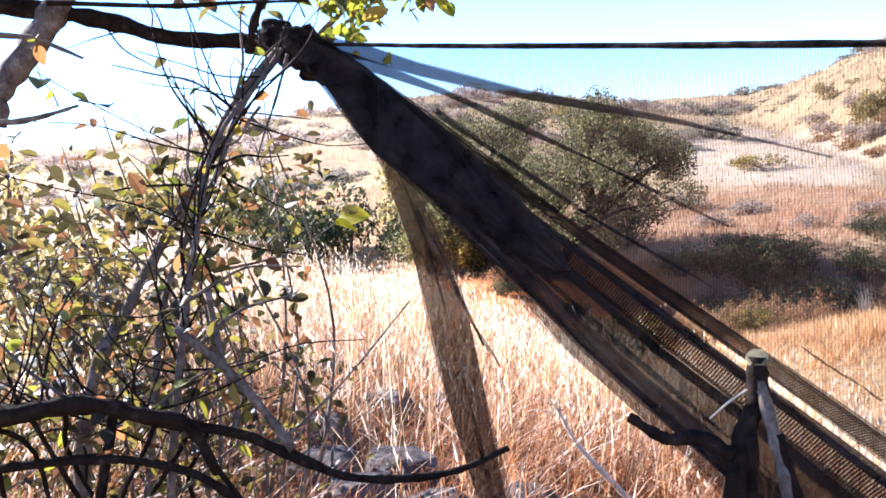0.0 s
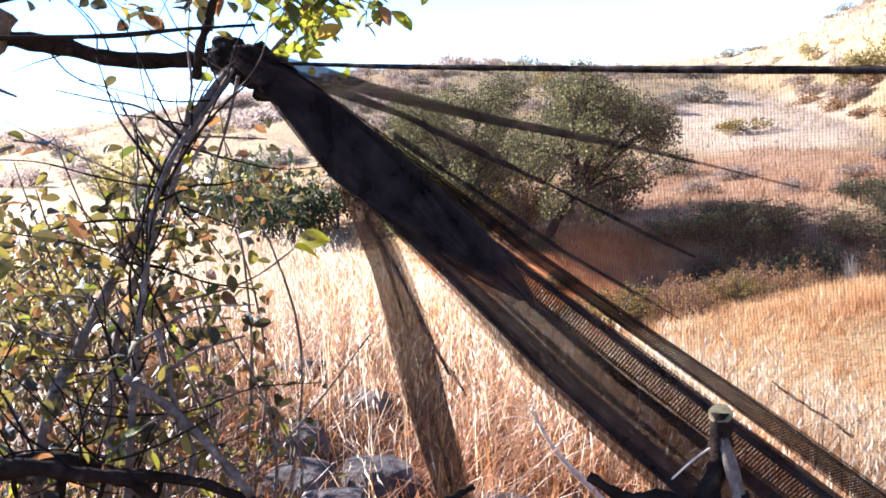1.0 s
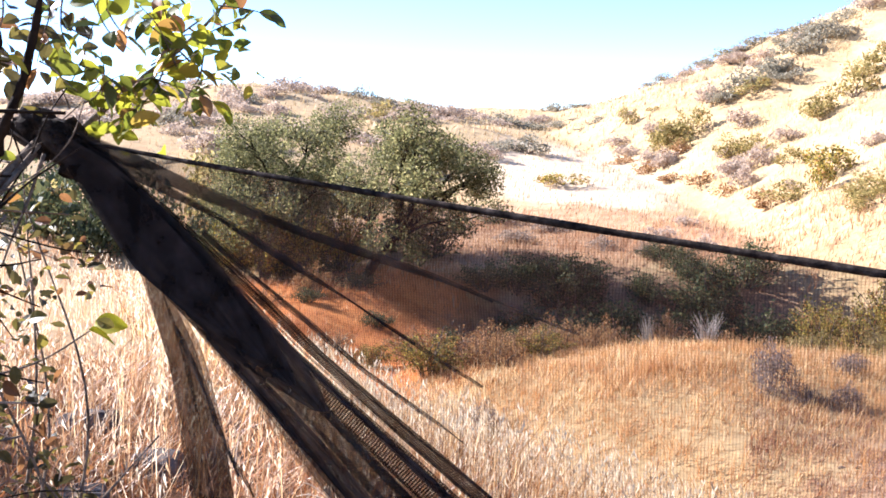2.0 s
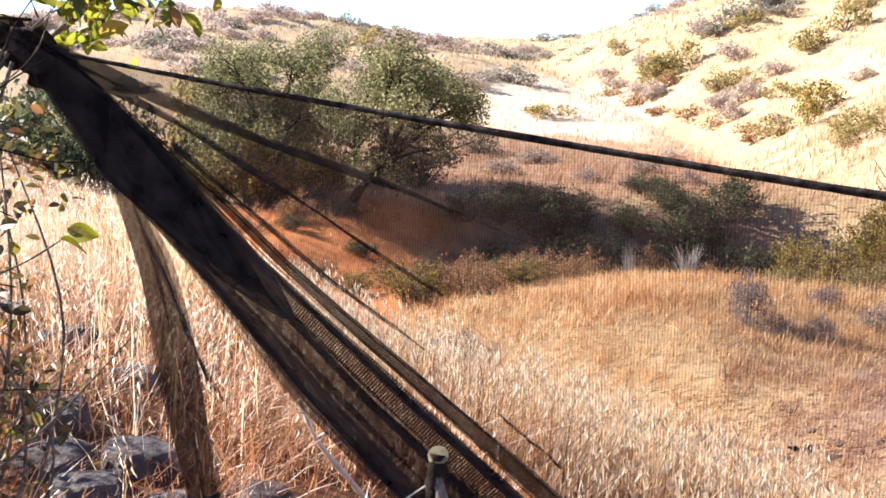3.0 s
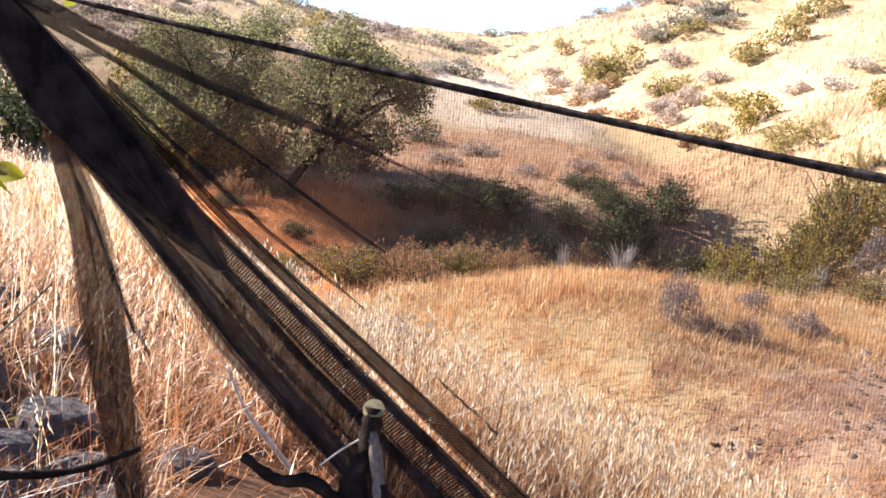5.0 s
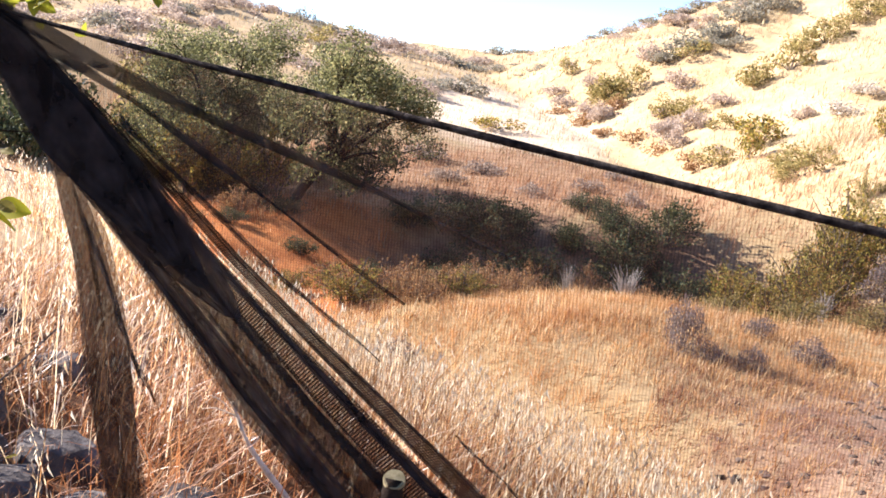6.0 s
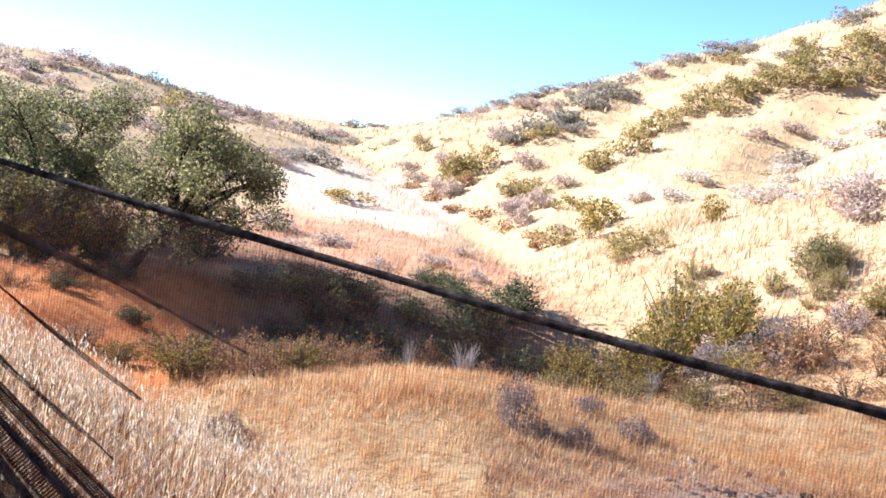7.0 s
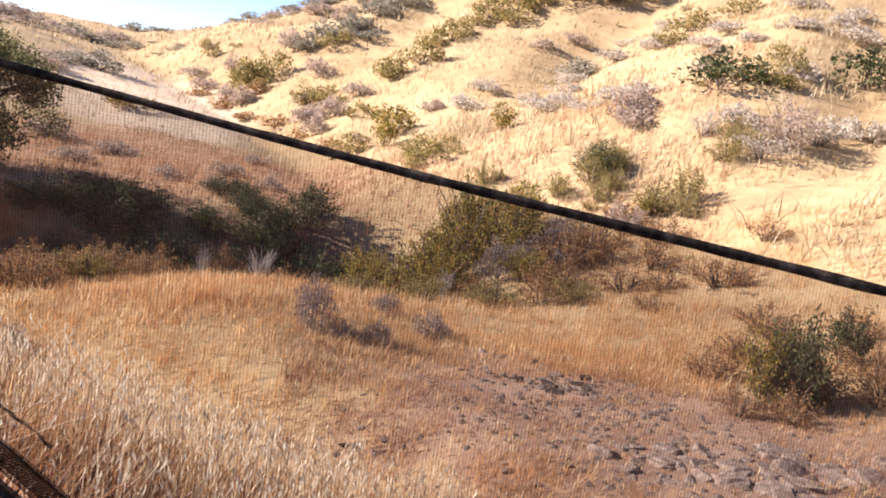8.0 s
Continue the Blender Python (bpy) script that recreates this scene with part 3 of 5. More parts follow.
def wild_oats(seed, count, keep, big=1.0):
    """Tall thin stalks whose tops carry drooping husks."""
    rng = np.random.RandomState(seed)
    x, y = scatter(rng, count, 2.4, 11.0, -46, 50, keep, 0.8)
    h = rng.uniform(0.40, 0.66, len(x)) * (1 - 0.5 * gravel_flat(x, y))
    v, q, tips, way = blades(rng, x, y, h, np.full(len(x), 0.0035 * big), 0.28, 4)
    hv, hq = [], []
    m = 9
    n = len(x)
    for k in range(m):
        down = k / m * 0.30
        lean = rng.uniform(0, 6.283, n)
        out = rng.uniform(0.006, 0.035, n)
        cx, cy, cz = tips[:, 0] + np.cos(lean) * out, tips[:, 1] + np.sin(lean) * out, tips[:, 2] - down * h / 0.7 + 0.01
        size, slim = rng.uniform(0.013, 0.024, n) * big, rng.uniform(0.0022, 0.0040, n) * big
        a = rng.uniform(0, 6.283, n)
        sx, sy = np.cos(a) * slim, np.sin(a) * slim
        tx, ty = np.cos(lean) * size * 0.6, np.sin(lean) * size * 0.6
        quad = np.stack([np.stack([cx, cy, cz + size * 0.7], -1), np.stack([cx + sx, cy + sy, cz], -1),
                         np.stack([cx + tx, cy + ty, cz - size], -1), np.stack([cx - sx, cy - sy, cz], -1)], 1)
        hv.append(quad.reshape(-1, 3))
        hq.append((np.arange(n) * 4)[:, None] + np.arange(4)[None] + k * n * 4)
    stalks = new("oat_stalks", quad_mesh("oat_stalks", v, q, STRAW))
    tagged(stalks, "thin dry stalks of wild oats on the slope", "grass", kind="stuff")
    heads = new("oat_husks", quad_mesh("oat_husks", np.concatenate(hv), np.concatenate(hq), OAT))
    tagged(heads, "pale papery drooping husks of wild oats", "grass", kind="stuff")


wild_oats(16, 6000, lambda x, y: near_growth(x, y) * (1 - 0.6 * down_slope(x, y)))
wild_oats(29, 7000, lambda x, y: near_growth(x, y) * down_slope(x, y), 1.7)


# ---- shrubs on the hills ----
def leaf_quads(rng, c, lead, leaf):
    """Small pointed leaves at the places c that tend to point along lead."""
    n = len(c)
    a = rng.normal(0, 1, (n, 3)) + lead
    a /= np.linalg.norm(a, axis=1)[:, None]
    b = np.cross(a, rng.normal(0, 1, (n, 3)))
    b /= np.linalg.norm(b, axis=1)[:, None]
    s = leaf * rng.uniform(0.6, 1.4, n)[:, None]
    quad = np.stack([c - a * s, c - b * s * 0.45, c + a * s, c + b * s * 0.45], 1)
    return quad.reshape(-1, 3), (np.arange(n) * 4)[:, None] + np.arange(4)[None]


def leaf_cloud(rng, n, wide, tall, leaf, lumps, hollow=0.35):
    """Leaves in an uneven crown made of lumps: arrays of places and faces."""
    cx, cy, cz, cr = lumps.T
    pick = rng.choice(len(cx), n, p=cr ** 2 / (cr ** 2).sum())
    d = rng.normal(0, 1, (n, 3))
    d /= np.linalg.norm(d, axis=1)[:, None]
    rad = cr[pick] * (hollow + (1.12 - hollow) * rng.uniform(0, 1, n) ** 0.6)
    c = np.stack([cx[pick], cy[pick], cz[pick]], -1) + d * rad[:, None] * np.array([1, 1, 0.85])
    c[:, 2] = np.maximum(c[:, 2], 0.03 * tall * rng.uniform(0.3, 2, n))
    return leaf_quads(rng, c, d * 0.6, leaf)


def shoots_of(rng, tall, k, upright):
    """Curved shoots from the root of a bush one metre wide: start, middle and end of each."""
    a, r = rng.uniform(0, 6.283, k), 0.5 * np.sqrt(rng.uniform(0.02, 1, k)) * rng.uniform(0.7, 1.12, k)
    z = tall * (1 - 0.62 * (r / 0.5) ** 2) * rng.uniform(0.62, 1.08, k)
    end = np.stack([r * np.cos(a), r * np.sin(a), np.maximum(z, 0.1 * tall)], -1)
    start = end * np.array([0.16, 0.16, 0.0])
    mid = end * np.array([0.62 - upright, 0.62 - upright, 0.62])
    mid = mid + rng.normal(0, 0.035, (k, 3))
    return start, mid, end


def on_shoot(shoots, i, u):
    s, m, e = (p[i] for p in shoots)
    u = u[:, None]
    return (1 - u) ** 2 * s + 2 * u * (1 - u) * m + u * u * e


def make_bush(name, label, seed, material, leaf, n, tall=0.75, k=30, bare=0, twig_mat=None, spread=0.045, upright=0.1, stems=14):
    """A bush one metre wide at the origin: shoots that rise and spread from the root, set with small leaves."""
    rng, rr = np.random.RandomState(seed), random.Random(seed)
    root = tagged(new(name), label, "bush")
    shoots = shoots_of(rng, tall, k, upright)
    weight = rng.uniform(0.3, 1.4, k)
    pick = rng.choice(k, n, p=weight / weight.sum())
    u = 0.22 + 0.82 * rng.uniform(0, 1, n) ** 0.75
    c = on_shoot(shoots, pick, u) + rng.normal(0, spread, (n, 3)) * (1.15 - 0.55 * u)[:, None]
    c[:, 2] = np.maximum(c[:, 2], 0.03 * tall * rng.uniform(0.3, 2, n))
    way = shoots[2][pick] - shoots[1][pick]
    way /= np.linalg.norm(way, axis=1)[:, None]
    v, q = leaf_quads(rng, c, way * 0.9, leaf)
    crown = new("foliage", quad_mesh("foliage", v, q, material))
    crown.parent = root
    wood = []
    for s, m, e in list(zip(*shoots))[:stems]:
        wood.append(tube([tuple(s - np.array([0, 0, 0.05])), tuple(m), tuple(e)], 0.014, 0.003, 4, 2, 0.1, rr))
    for _ in range(bare):
        a, up = rr.uniform(0, 6.28), rr.uniform(0.6, 1.1) * tall
        r = rr.uniform(0.15, 0.5)
        wood.append(tube([(0, 0, 0), (r * .5 * math.cos(a), r * .5 * math.sin(a), up * .6), (r * math.cos(a + .3), r * math.sin(a + .3), up)], 0.010, 0.003, 4, 2, 0.1, rr))
    v, f = joined(wood)
    tagged(link_mesh("stem", v, f, twig_mat or BARK, root), kind="stuff")
    return root


def make_mound(name, label, seed, material, leaf, n, tall):
    """A rounded, lumpy bush one metre wide, as the far ones stand on the hills."""
    rng, rr = np.random.RandomState(seed), random.Random(seed)
    root = tagged(new(name), label, "bush")
    lumps = []
    for _ in range(16):
        a, r = rr.uniform(0, 6.283), 0.40 * math.sqrt(rr.random())
        size = rr.uniform(0.10, 0.20)
        lumps.append((r * math.cos(a), r * math.sin(a), max(0.4 * size, tall * (1 - 3.4 * r * r) * rr.uniform(0.55, 0.98) - size), size))
    v, q = leaf_cloud(rng, n, 1.0, tall, leaf, np.array(lumps), 0.5)
    crown = new("foliage", quad_mesh("foliage", v, q, material))
    crown.parent = root
    wood = [tube([(0, 0, -0.05), (x * 0.4, y * 0.4, z * 0.5), (x, y, z)], 0.014, 0.004, 4, 2, 0.1, rr) for x, y, z, _ in lumps[:7]]
    v, f = joined(wood)
    tagged(link_mesh("stem", v, f, BARK, root), kind="stuff")
    return root


def plant(kinds, group, places, seed):
    """Copies of the bushes of one kind at x, y with their width and height in metres."""
    rr = random.Random(seed)
    for i, (x, y, w, h) in enumerate(places):
        near_kinds, far_kinds = kinds
        pool = near_kinds if math.hypot(x, y) < 25 else far_kinds
        src, shape = pool[i % len(pool)]
        base = spot(x, y, 0.03)
        ob = copy_thing(src, Matrix.Translation(base) @ Matrix.Rotation(rr.uniform(0, 6.28), 4, "Z"))
        ob.scale = (w * 1.08, w * rr.uniform(0.9, 1.15), h / shape * 1.12)
        ob["group"] = group


def kinds_of(name, label, seeds, material, leaf, n, tall, k, bare=0, twig_mat=None, spread=0.045, upright=0.1):
    """Patterns with fine leaves for the near ones and with coarser clumps for the far ones."""
    return ([(make_bush(name, label, s, material, leaf, n, tall, k, bare, twig_mat, spread, upright), tall) for s in seeds],
            [(make_mound(name, label, s + 50, material, 0.037, 760, tall), tall) for s in seeds])


def clumped(places, seed, spread=0.75):
    """The bushes with one or two smaller ones grown against each."""
    rr = random.Random(seed)
    out = []
    for x, y, w, h in places:
        out.append((x, y, w, h))
        for _ in range(rr.choice((2, 2, 3))):
            k, a = rr.uniform(0.55, 0.95), rr.uniform(-0.5, 1.2)
            side = rr.choice((-1, 1)) * w * spread * rr.uniform(0.6, 1.1)
            out.append((round(x + side * math.cos(a), 2), round(y + side * math.sin(a), 2), w * k, h * k * rr.uniform(0.7, 1.0)))
    return out


def retire(kinds):
    """Takes the patterns away once their copies stand."""
    for ob, _ in (*kinds[0], *kinds[1]):
        for o in (*ob.children_recursive, ob):
            bpy.data.objects.remove(o)


green = kinds_of("green_bush", "dark green leafy chaparral bush in dry grass", (1, 2, 3), BRUSH_GREEN, 0.022, 2800, 0.8, 34, spread=0.07)
olive = kinds_of("olive_bush", "olive-green dusty chaparral bush on the hillside", (4, 5, 6), BRUSH_OLIVE, 0.0184, 2700, 0.75, 36, spread=0.05)
yellow = kinds_of("yellowing_bush", "yellow-green bush with orange-tipped leaves", (7, 8, 9), BRUSH_YELLOW, 0.018, 3500, 0.8, 34, 6, spread=0.045, upright=0.2)
grey = kinds_of("sage_bush", "grey-brown dry sage bush with bare twigs", (10, 11, 12), BRUSH_GREY, 0.0177, 1650, 0.55, 44, 3, BRUSH_GREY, spread=0.04)
dark = kinds_of("ridge_bush", "dusty rounded bush on the far hill", (13, 14, 15), BRUSH_DARK, 0.025, 2500, 0.62, 30, spread=0.06)
rust = kinds_of("rusty_bush", "low rust-brown dried brush", (18, 19), BRUSH_RUST, 0.0163, 1900, 0.5, 34, spread=0.05)
white = kinds_of("whitish_sage", "low whitish-grey soft sage bush on dry grass", (20, 21), BRUSH_WHITE, 0.0158, 1750, 0.5, 44, spread=0.05)
smoke = ([(make_mound("grey_bush", "low smoky grey-brown bush on the knoll", k, BRUSH_SMOKE, 0.020, 2600, 0.75), 0.75) for k in (22, 23)], [])
pale = kinds_of("pale_bush", "bleached whitish dead bush of fine twigs", (16, 17), BRUSH_PALE, 0.010, 700, 0.9, 20, 40, BRUSH_PALE)

plant(dark, "bushes along the ridges", clumped([(-9.2, 78.7, 2.1, 1.3), (-6.9, 75.7, 1.8, 0.9), (1.9, 78.7, 3.7, 1.2), (2.7, 51.5, 2.8, 1.3), (8.9, 101.9, 3.6, 1.1), (7.0, 78.0, 2.8, 0.7), (8.5, 68.2, 2.0, 0.5), (17.0, 85.6, 2.6, 0.9), (19.2, 82.0, 2.3, 0.8), (21.4, 81.1, 1.7, 0.6), (23.5, 81.9, 2.5, 0.9), (19.2, 57.5, 3.2, 1.6), (22.8, 61.9, 3.1, 1.2), (27.1, 64.5, 2.3, 0.9), (32.3, 67.4, 4.0, 1.0), (36.5, 59.0, 2.9, 1.6), (15.2, 54.0, 2.7, 1.5), (16.9, 54.2, 2.0, 1.1), (26.3, 77.9, 2.9, 1.0), (28.0, 49.9, 2.1, 0.8), (-18.0, 34.6, 1.4, 0.7), (-22.9, 36.6, 1.5, 0.8), (-13.8, 40.3, 1.3, 0.8), (-15.9, 38.0, 1.5, 1.0)], 61), 1)
plant(yellow, "yellowing bushes", [(12.1, 32.9, 1.9, 1.4), (13.2, 26.4, 1.0, 1.0), (3.7, 40.9, 2.3, 0.7), (11.1, 30.9, 1.2, 1.2), (12.2, 16.9, 0.7, 0.6), (1.0, 14.1, 0.7, 0.3), (-0.7, 13.4, 1.5, 0.65), (0.9, 13.5, 1.0, 0.4), (-1.7, 14.6, 0.9, 0.35)], 2)
plant(yellow, "yellowing bushes in the thicket", [(7.4, 17.0, 1.3, 1.3), (8.5, 17.6, 1.7, 1.8), (9.5, 17.4, 1.3, 1.1), (10.0, 18.2, 1.2, 1.1), (6.6, 16.4, 1.1, 0.9), (6.2, 16.9, 1.4, 1.0), (7.9, 16.9, 1.6, 1.5), (9.0, 16.5, 1.6, 1.4), (7.2, 15.4, 1.2, 0.8), (8.6, 15.2, 1.2, 0.7), (7.0, 16.2, 1.6, 1.2), (6.3, 17.6, 1.5, 1.3), (6.9, 18.2, 1.4, 1.4)], 23)
plant(grey, "sage bushes", [(9.1, 48.9, 1.5, 1.1), (13.2, 55.0, 2.3, 1.3), (13.3, 48.4, 2.4, 1.2), (10.1, 53.9, 1.6, 1.0), (10.6, 38.0, 1.4, 1.0), (14.4, 35.1, 1.1, 0.7), (14.7, 21.8, 1.4, 0.7), (22.1, 41.1, 1.7, 0.7), (24.4, 42.2, 1.7, 0.7), (8.2, 55.8, 2.0, 0.7), (16.3, 17.7, 2.1, 1.2), (14.5, 21.4, 1.2, 0.6), (13.6, 41.8, 1.8, 0.7), (11.3, 40.7, 1.5, 0.8), (10.1, 16.6, 1.2, 0.6), (11.5, 16.6, 1.2, 0.6), (-12.8, 61.1, 2.2, 1.1), (-10.1, 44.5, 1.9, 1.1)], 3)
plant(smoke, "dead grey bushes in the thicket", [(8.3, 15.7, 0.9, 0.9), (8.9, 15.9, 0.8, 1.0), (9.7, 16.0, 0.9, 0.8)], 29)
plant(smoke, "sage bushes on the knoll", [(3.25, 10.4, 0.50, 0.74), (3.55, 10.25, 0.36, 0.30), (3.95, 10.1, 0.42, 0.36), (4.85, 10.7, 0.55, 0.42), (0.0, 11.1, 0.6, 0.45), (4.6, 11.6, 0.5, 0.4)], 24)
plant(grey, "low scrub on the slope above the ravine", [(1.2, 26.8, 1.2, 0.5), (3.4, 25.6, 1.0, 0.45), (5.2, 27.4, 1.1, 0.5), (2.4, 29.6, 1.5, 0.55), (5.9, 24.7, 0.9, 0.5), (0.6, 31.0, 1.6, 0.6), (6.6, 29.8, 1.0, 0.4), (4.3, 24.2, 0.8, 0.4)], 25)
plant(olive, "olive bushes on the hill", clumped([(11.5, 51.1, 2.5, 1.7), (16.7, 42.9, 2.2, 1.7), (19.6, 46.4, 2.1, 1.4), (22.5, 48.5, 2.2, 1.5), (23.9, 48.2, 2.6, 1.3), (25.8, 47.6, 2.6, 1.6), (28.0, 48.4, 2.3, 1.3), (29.9, 45.9, 2.9, 1.8), (30.3, 47.4, 2.7, 1.3), (10.7, 26.4, 1.3, 0.9), (12.3, 19.3, 1.2, 0.9), (13.0, 19.6, 0.8, 0.5), (14.9, 17.9, 1.1, 0.7), (11.9, 18.4, 0.8, 0.6), (13.0, 16.7, 1.1, 0.9), (10.3, 24.6, 1.3, 0.8), (19.3, 21.5, 1.5, 0.9), (22.2, 29.8, 2.2, 1.0), (10.4, 21.3, 0.7, 0.6)], 62), 4)
plant(green, "dark bushes at the head of the ravine", [(-14.0, 27.0, 3.0, 2.4), (-13.2, 30.0, 3.0, 2.6), (-9.9, 24.4, 2.0, 1.8)], 33)
plant(olive, "olive bushes behind the oaks", [(-16.5, 29.0, 3.0, 2.0), (-18.5, 31.0, 3.0, 1.8), (-7.6, 28.3, 2.5, 2.1), (-8.9, 32.5, 3.0, 2.4), (-12.3, 26.4, 2.6, 2.0), (-10.0, 26.3, 2.2, 1.8), (9.3, 18.9, 1.3, 1.2), (8.7, 18.8, 1.1, 1.2)], 26)
plant(green, "dark bushes high on the hill", [(17.3, 21.7, 2.5, 1.4), (21.2, 20.5, 1.9, 1.5)], 27)
plant(rust, "rusty brush along the gully", [(9.9, 42.4, 2.1, 0.7), (9.9, 38.2, 1.4, 0.6), (8.5, 48.2, 1.7, 0.8), (10.3, 48.9, 1.8, 0.9), (8.0, 51.3, 1.5, 0.6), (9.9, 32.3, 1.0, 0.5), (10.4, 35.0, 1.2, 0.5), (9.2, 44.6, 1.3, 0.5)], 28)
plant(green, "green bushes", [(-1.2, 24.6, 2.4, 1.5), (-2.2, 25.0, 1.8, 1.2), (-5.9, 23.8, 2.4, 1.6), (-4.0, 24.4, 1.6, 0.9), (-5.6, 26.2, 2.6, 2.4), (-8.9, 25.7, 2.2, 2.1), (-11, 25.8, 3.6, 3.2), (-7.2, 25.2, 1.7, 1.2), (4.4, 22.8, 1.4, 0.5), (12.6, 19.6, 1.2, 0.8), (0.8, 18.5, 1.8, 0.56), (2, 18.2, 1.7, 0.62), (3.7, 19.7, 1.6, 0.81), (4.7, 18.4, 1.8, 0.62), (1.4, 20.4, 1.6, 0.81), (2.9, 20.6, 1.7, 0.87), (5.4, 20, 1.8, 0.93), (6.6, 19.6, 1.4, 0.74), (-4.6, 22.6, 2.2, 1.8), (-6.4, 24, 2.4, 2.2), (0.9, 21.7, 1.7, 0.81), (2.3, 21.5, 1.8, 0.87), (3.9, 21.3, 1.6, 0.74), (5, 21.2, 1.5, 0.62), (1.6, 19.3, 1.6, 0.68), (3.2, 19.1, 1.5, 0.62), (6, 18.9, 1.4, 0.62), (4.6, 20.6, 1.7, 0.87)], 5)
plant(yellow, "yellowing bushes before the oaks", [(-3.1, 22.0, 1.6, 1.6), (-3.9, 21.7, 1.7, 1.4), (-4.8, 21.4, 1.8, 1.6), (-5.6, 21.8, 1.6, 1.5)], 35)
# small dark bushes added to stand in for shadow patches under the oaks
plant(green, "dark weeds under the oaks", [(-3.6, 21.6, 1.3, 0.5), (-2.6, 20.2, 1.1, 0.4), (-4.6, 22.0, 1.4, 0.6), (-3.4, 18.6, 0.8, 0.3), (-1.9, 17.9, 0.9, 0.35), (-0.6, 17.6, 1.0, 0.4)], 34)
plant(green, "dark bushes beside the gravel", [(7.70, 7.45, 0.85, 1.0), (7.95, 7.6, 0.7, 0.8), (9.5, 8.5, 0.8, 0.7)], 7)
plant(rust, "dry brush beside the gravel", [(8.3, 7.7, 1.0, 0.5), (9.3, 7.8, 1.1, 0.45), (7.9, 9.0, 1.1, 0.4), (6.95, 7.35, 0.7, 0.35), (7.3, 7.0, 0.8, 0.35), (8.6, 7.1, 1.0, 0.4), (9.6, 9.6, 1.1, 0.45), (10.4, 9.2, 1.0, 0.5), (9.9, 10.4, 1.2, 0.4), (8.9, 9.7, 0.9, 0.35)], 22)
plant(yellow, "yellowing bushes beside the gravel", [(7.45, 7.62, 0.75, 0.95)], 21)
brush = random.Random(91)
thicket = []
for _ in range(22):
    x = brush.uniform(-0.4, 6.2)
    w = brush.uniform(1.2, 2.1)
    thicket.append((x, 20.3 - 0.16 * (x - 2) + brush.uniform(-1.3, 2.0), w, w * brush.uniform(0.42, 0.6)))
plant(green, "dark brush in the shaded wash", thicket, 12)
plant(olive, "dull weeds along the thicket", [(6.2, 14.3, 1.3, 0.45), (7.4, 13.9, 1.4, 0.4), (5.2, 14.6, 1.1, 0.4), (8.6, 13.5, 1.3, 0.4)], 32)
plant(olive, "bushes behind the shrub", [(-2.6, 3.4, 1.0, 0.8), (-3.5, 4.3, 1.3, 1.0)], 13)
low = [(-3.5, 19.5, 0.9, 0.35), (-4.2, 18.4, 1.0, 0.4), (0.0, 13.2, 0.9, 0.4), (-0.4, 13.9, 1.1, 0.5), (0.6, 13.5, 1.0, 0.4), (1.2, 14.4, 1.2, 0.5), (-0.9, 15.2, 1.1, 0.45), (0.2, 14.6, 1.1, 0.5), (0.2, 17.0, 1.1, 0.6), (1.2, 16.6, 1.0, 0.6), (2.3, 16.7, 1.1, 0.6), (0.9, 15.3, 0.9, 0.45), (3.4, 16.9, 1.2, 0.7), (1.9, 15.3, 0.8, 0.4), (4.4, 16.6, 1.1, 0.6), (0.3, 12.9, 0.8, 0.4), (-3.4, 19.6, 1.0, 0.6)]
plant(rust, "low brush in the ravine", low, 15)
some_low = [(brush.uniform(0.0, 6.6), brush.uniform(15.4, 18.8), brush.uniform(0.8, 1.4), brush.uniform(0.30, 0.60)) for _ in range(15)]
plant(green, "low dark brush in the ravine", some_low[:6], 30)
plant(rust, "dry brush in the ravine", some_low[6:], 31)
plant(rust, "rust-brown brush at the foot of the hill", [(9.6, 15.4, 1.7, 0.6), (10.8, 14.4, 1.6, 0.5), (8.6, 14.5, 1.3, 0.45), (11.8, 15.6, 1.5, 0.5), (7.4, 14.8, 1.0, 0.4), (10.2, 13.2, 1.1, 0.35), (12.6, 13.6, 1.2, 0.4), (10.6, 16.2, 1.6, 0.6), (11.6, 16.9, 1.5, 0.6), (10.0, 15.6, 1.4, 0.8), (8.9, 14.3, 1.5, 0.5), (9.7, 13.6, 1.4, 0.45), (8.1, 13.6, 1.2, 0.4), (10.9, 12.6, 1.5, 0.5), (9.3, 12.2, 1.0, 0.3), (-2.4, 15.4, 1.0, 0.35), (-1.2, 16.6, 1.1, 0.4)], 19)
soft = random.Random(58)
plant(white, "whitish sage on the hill", [(soft.uniform(14.5, 27), soft.uniform(15, 36), soft.uniform(0.9, 2.2), soft.uniform(0.35, 0.65)) for _ in range(44)], 20)
plant(pale, "bleached bushes", [(3.45, 14.2, 0.55, 0.5), (3.0, 16.6, 0.4, 0.65), (9.4, 15.4, 0.6, 0.4), (6.9, 14.9, 0.5, 0.45)], 6)

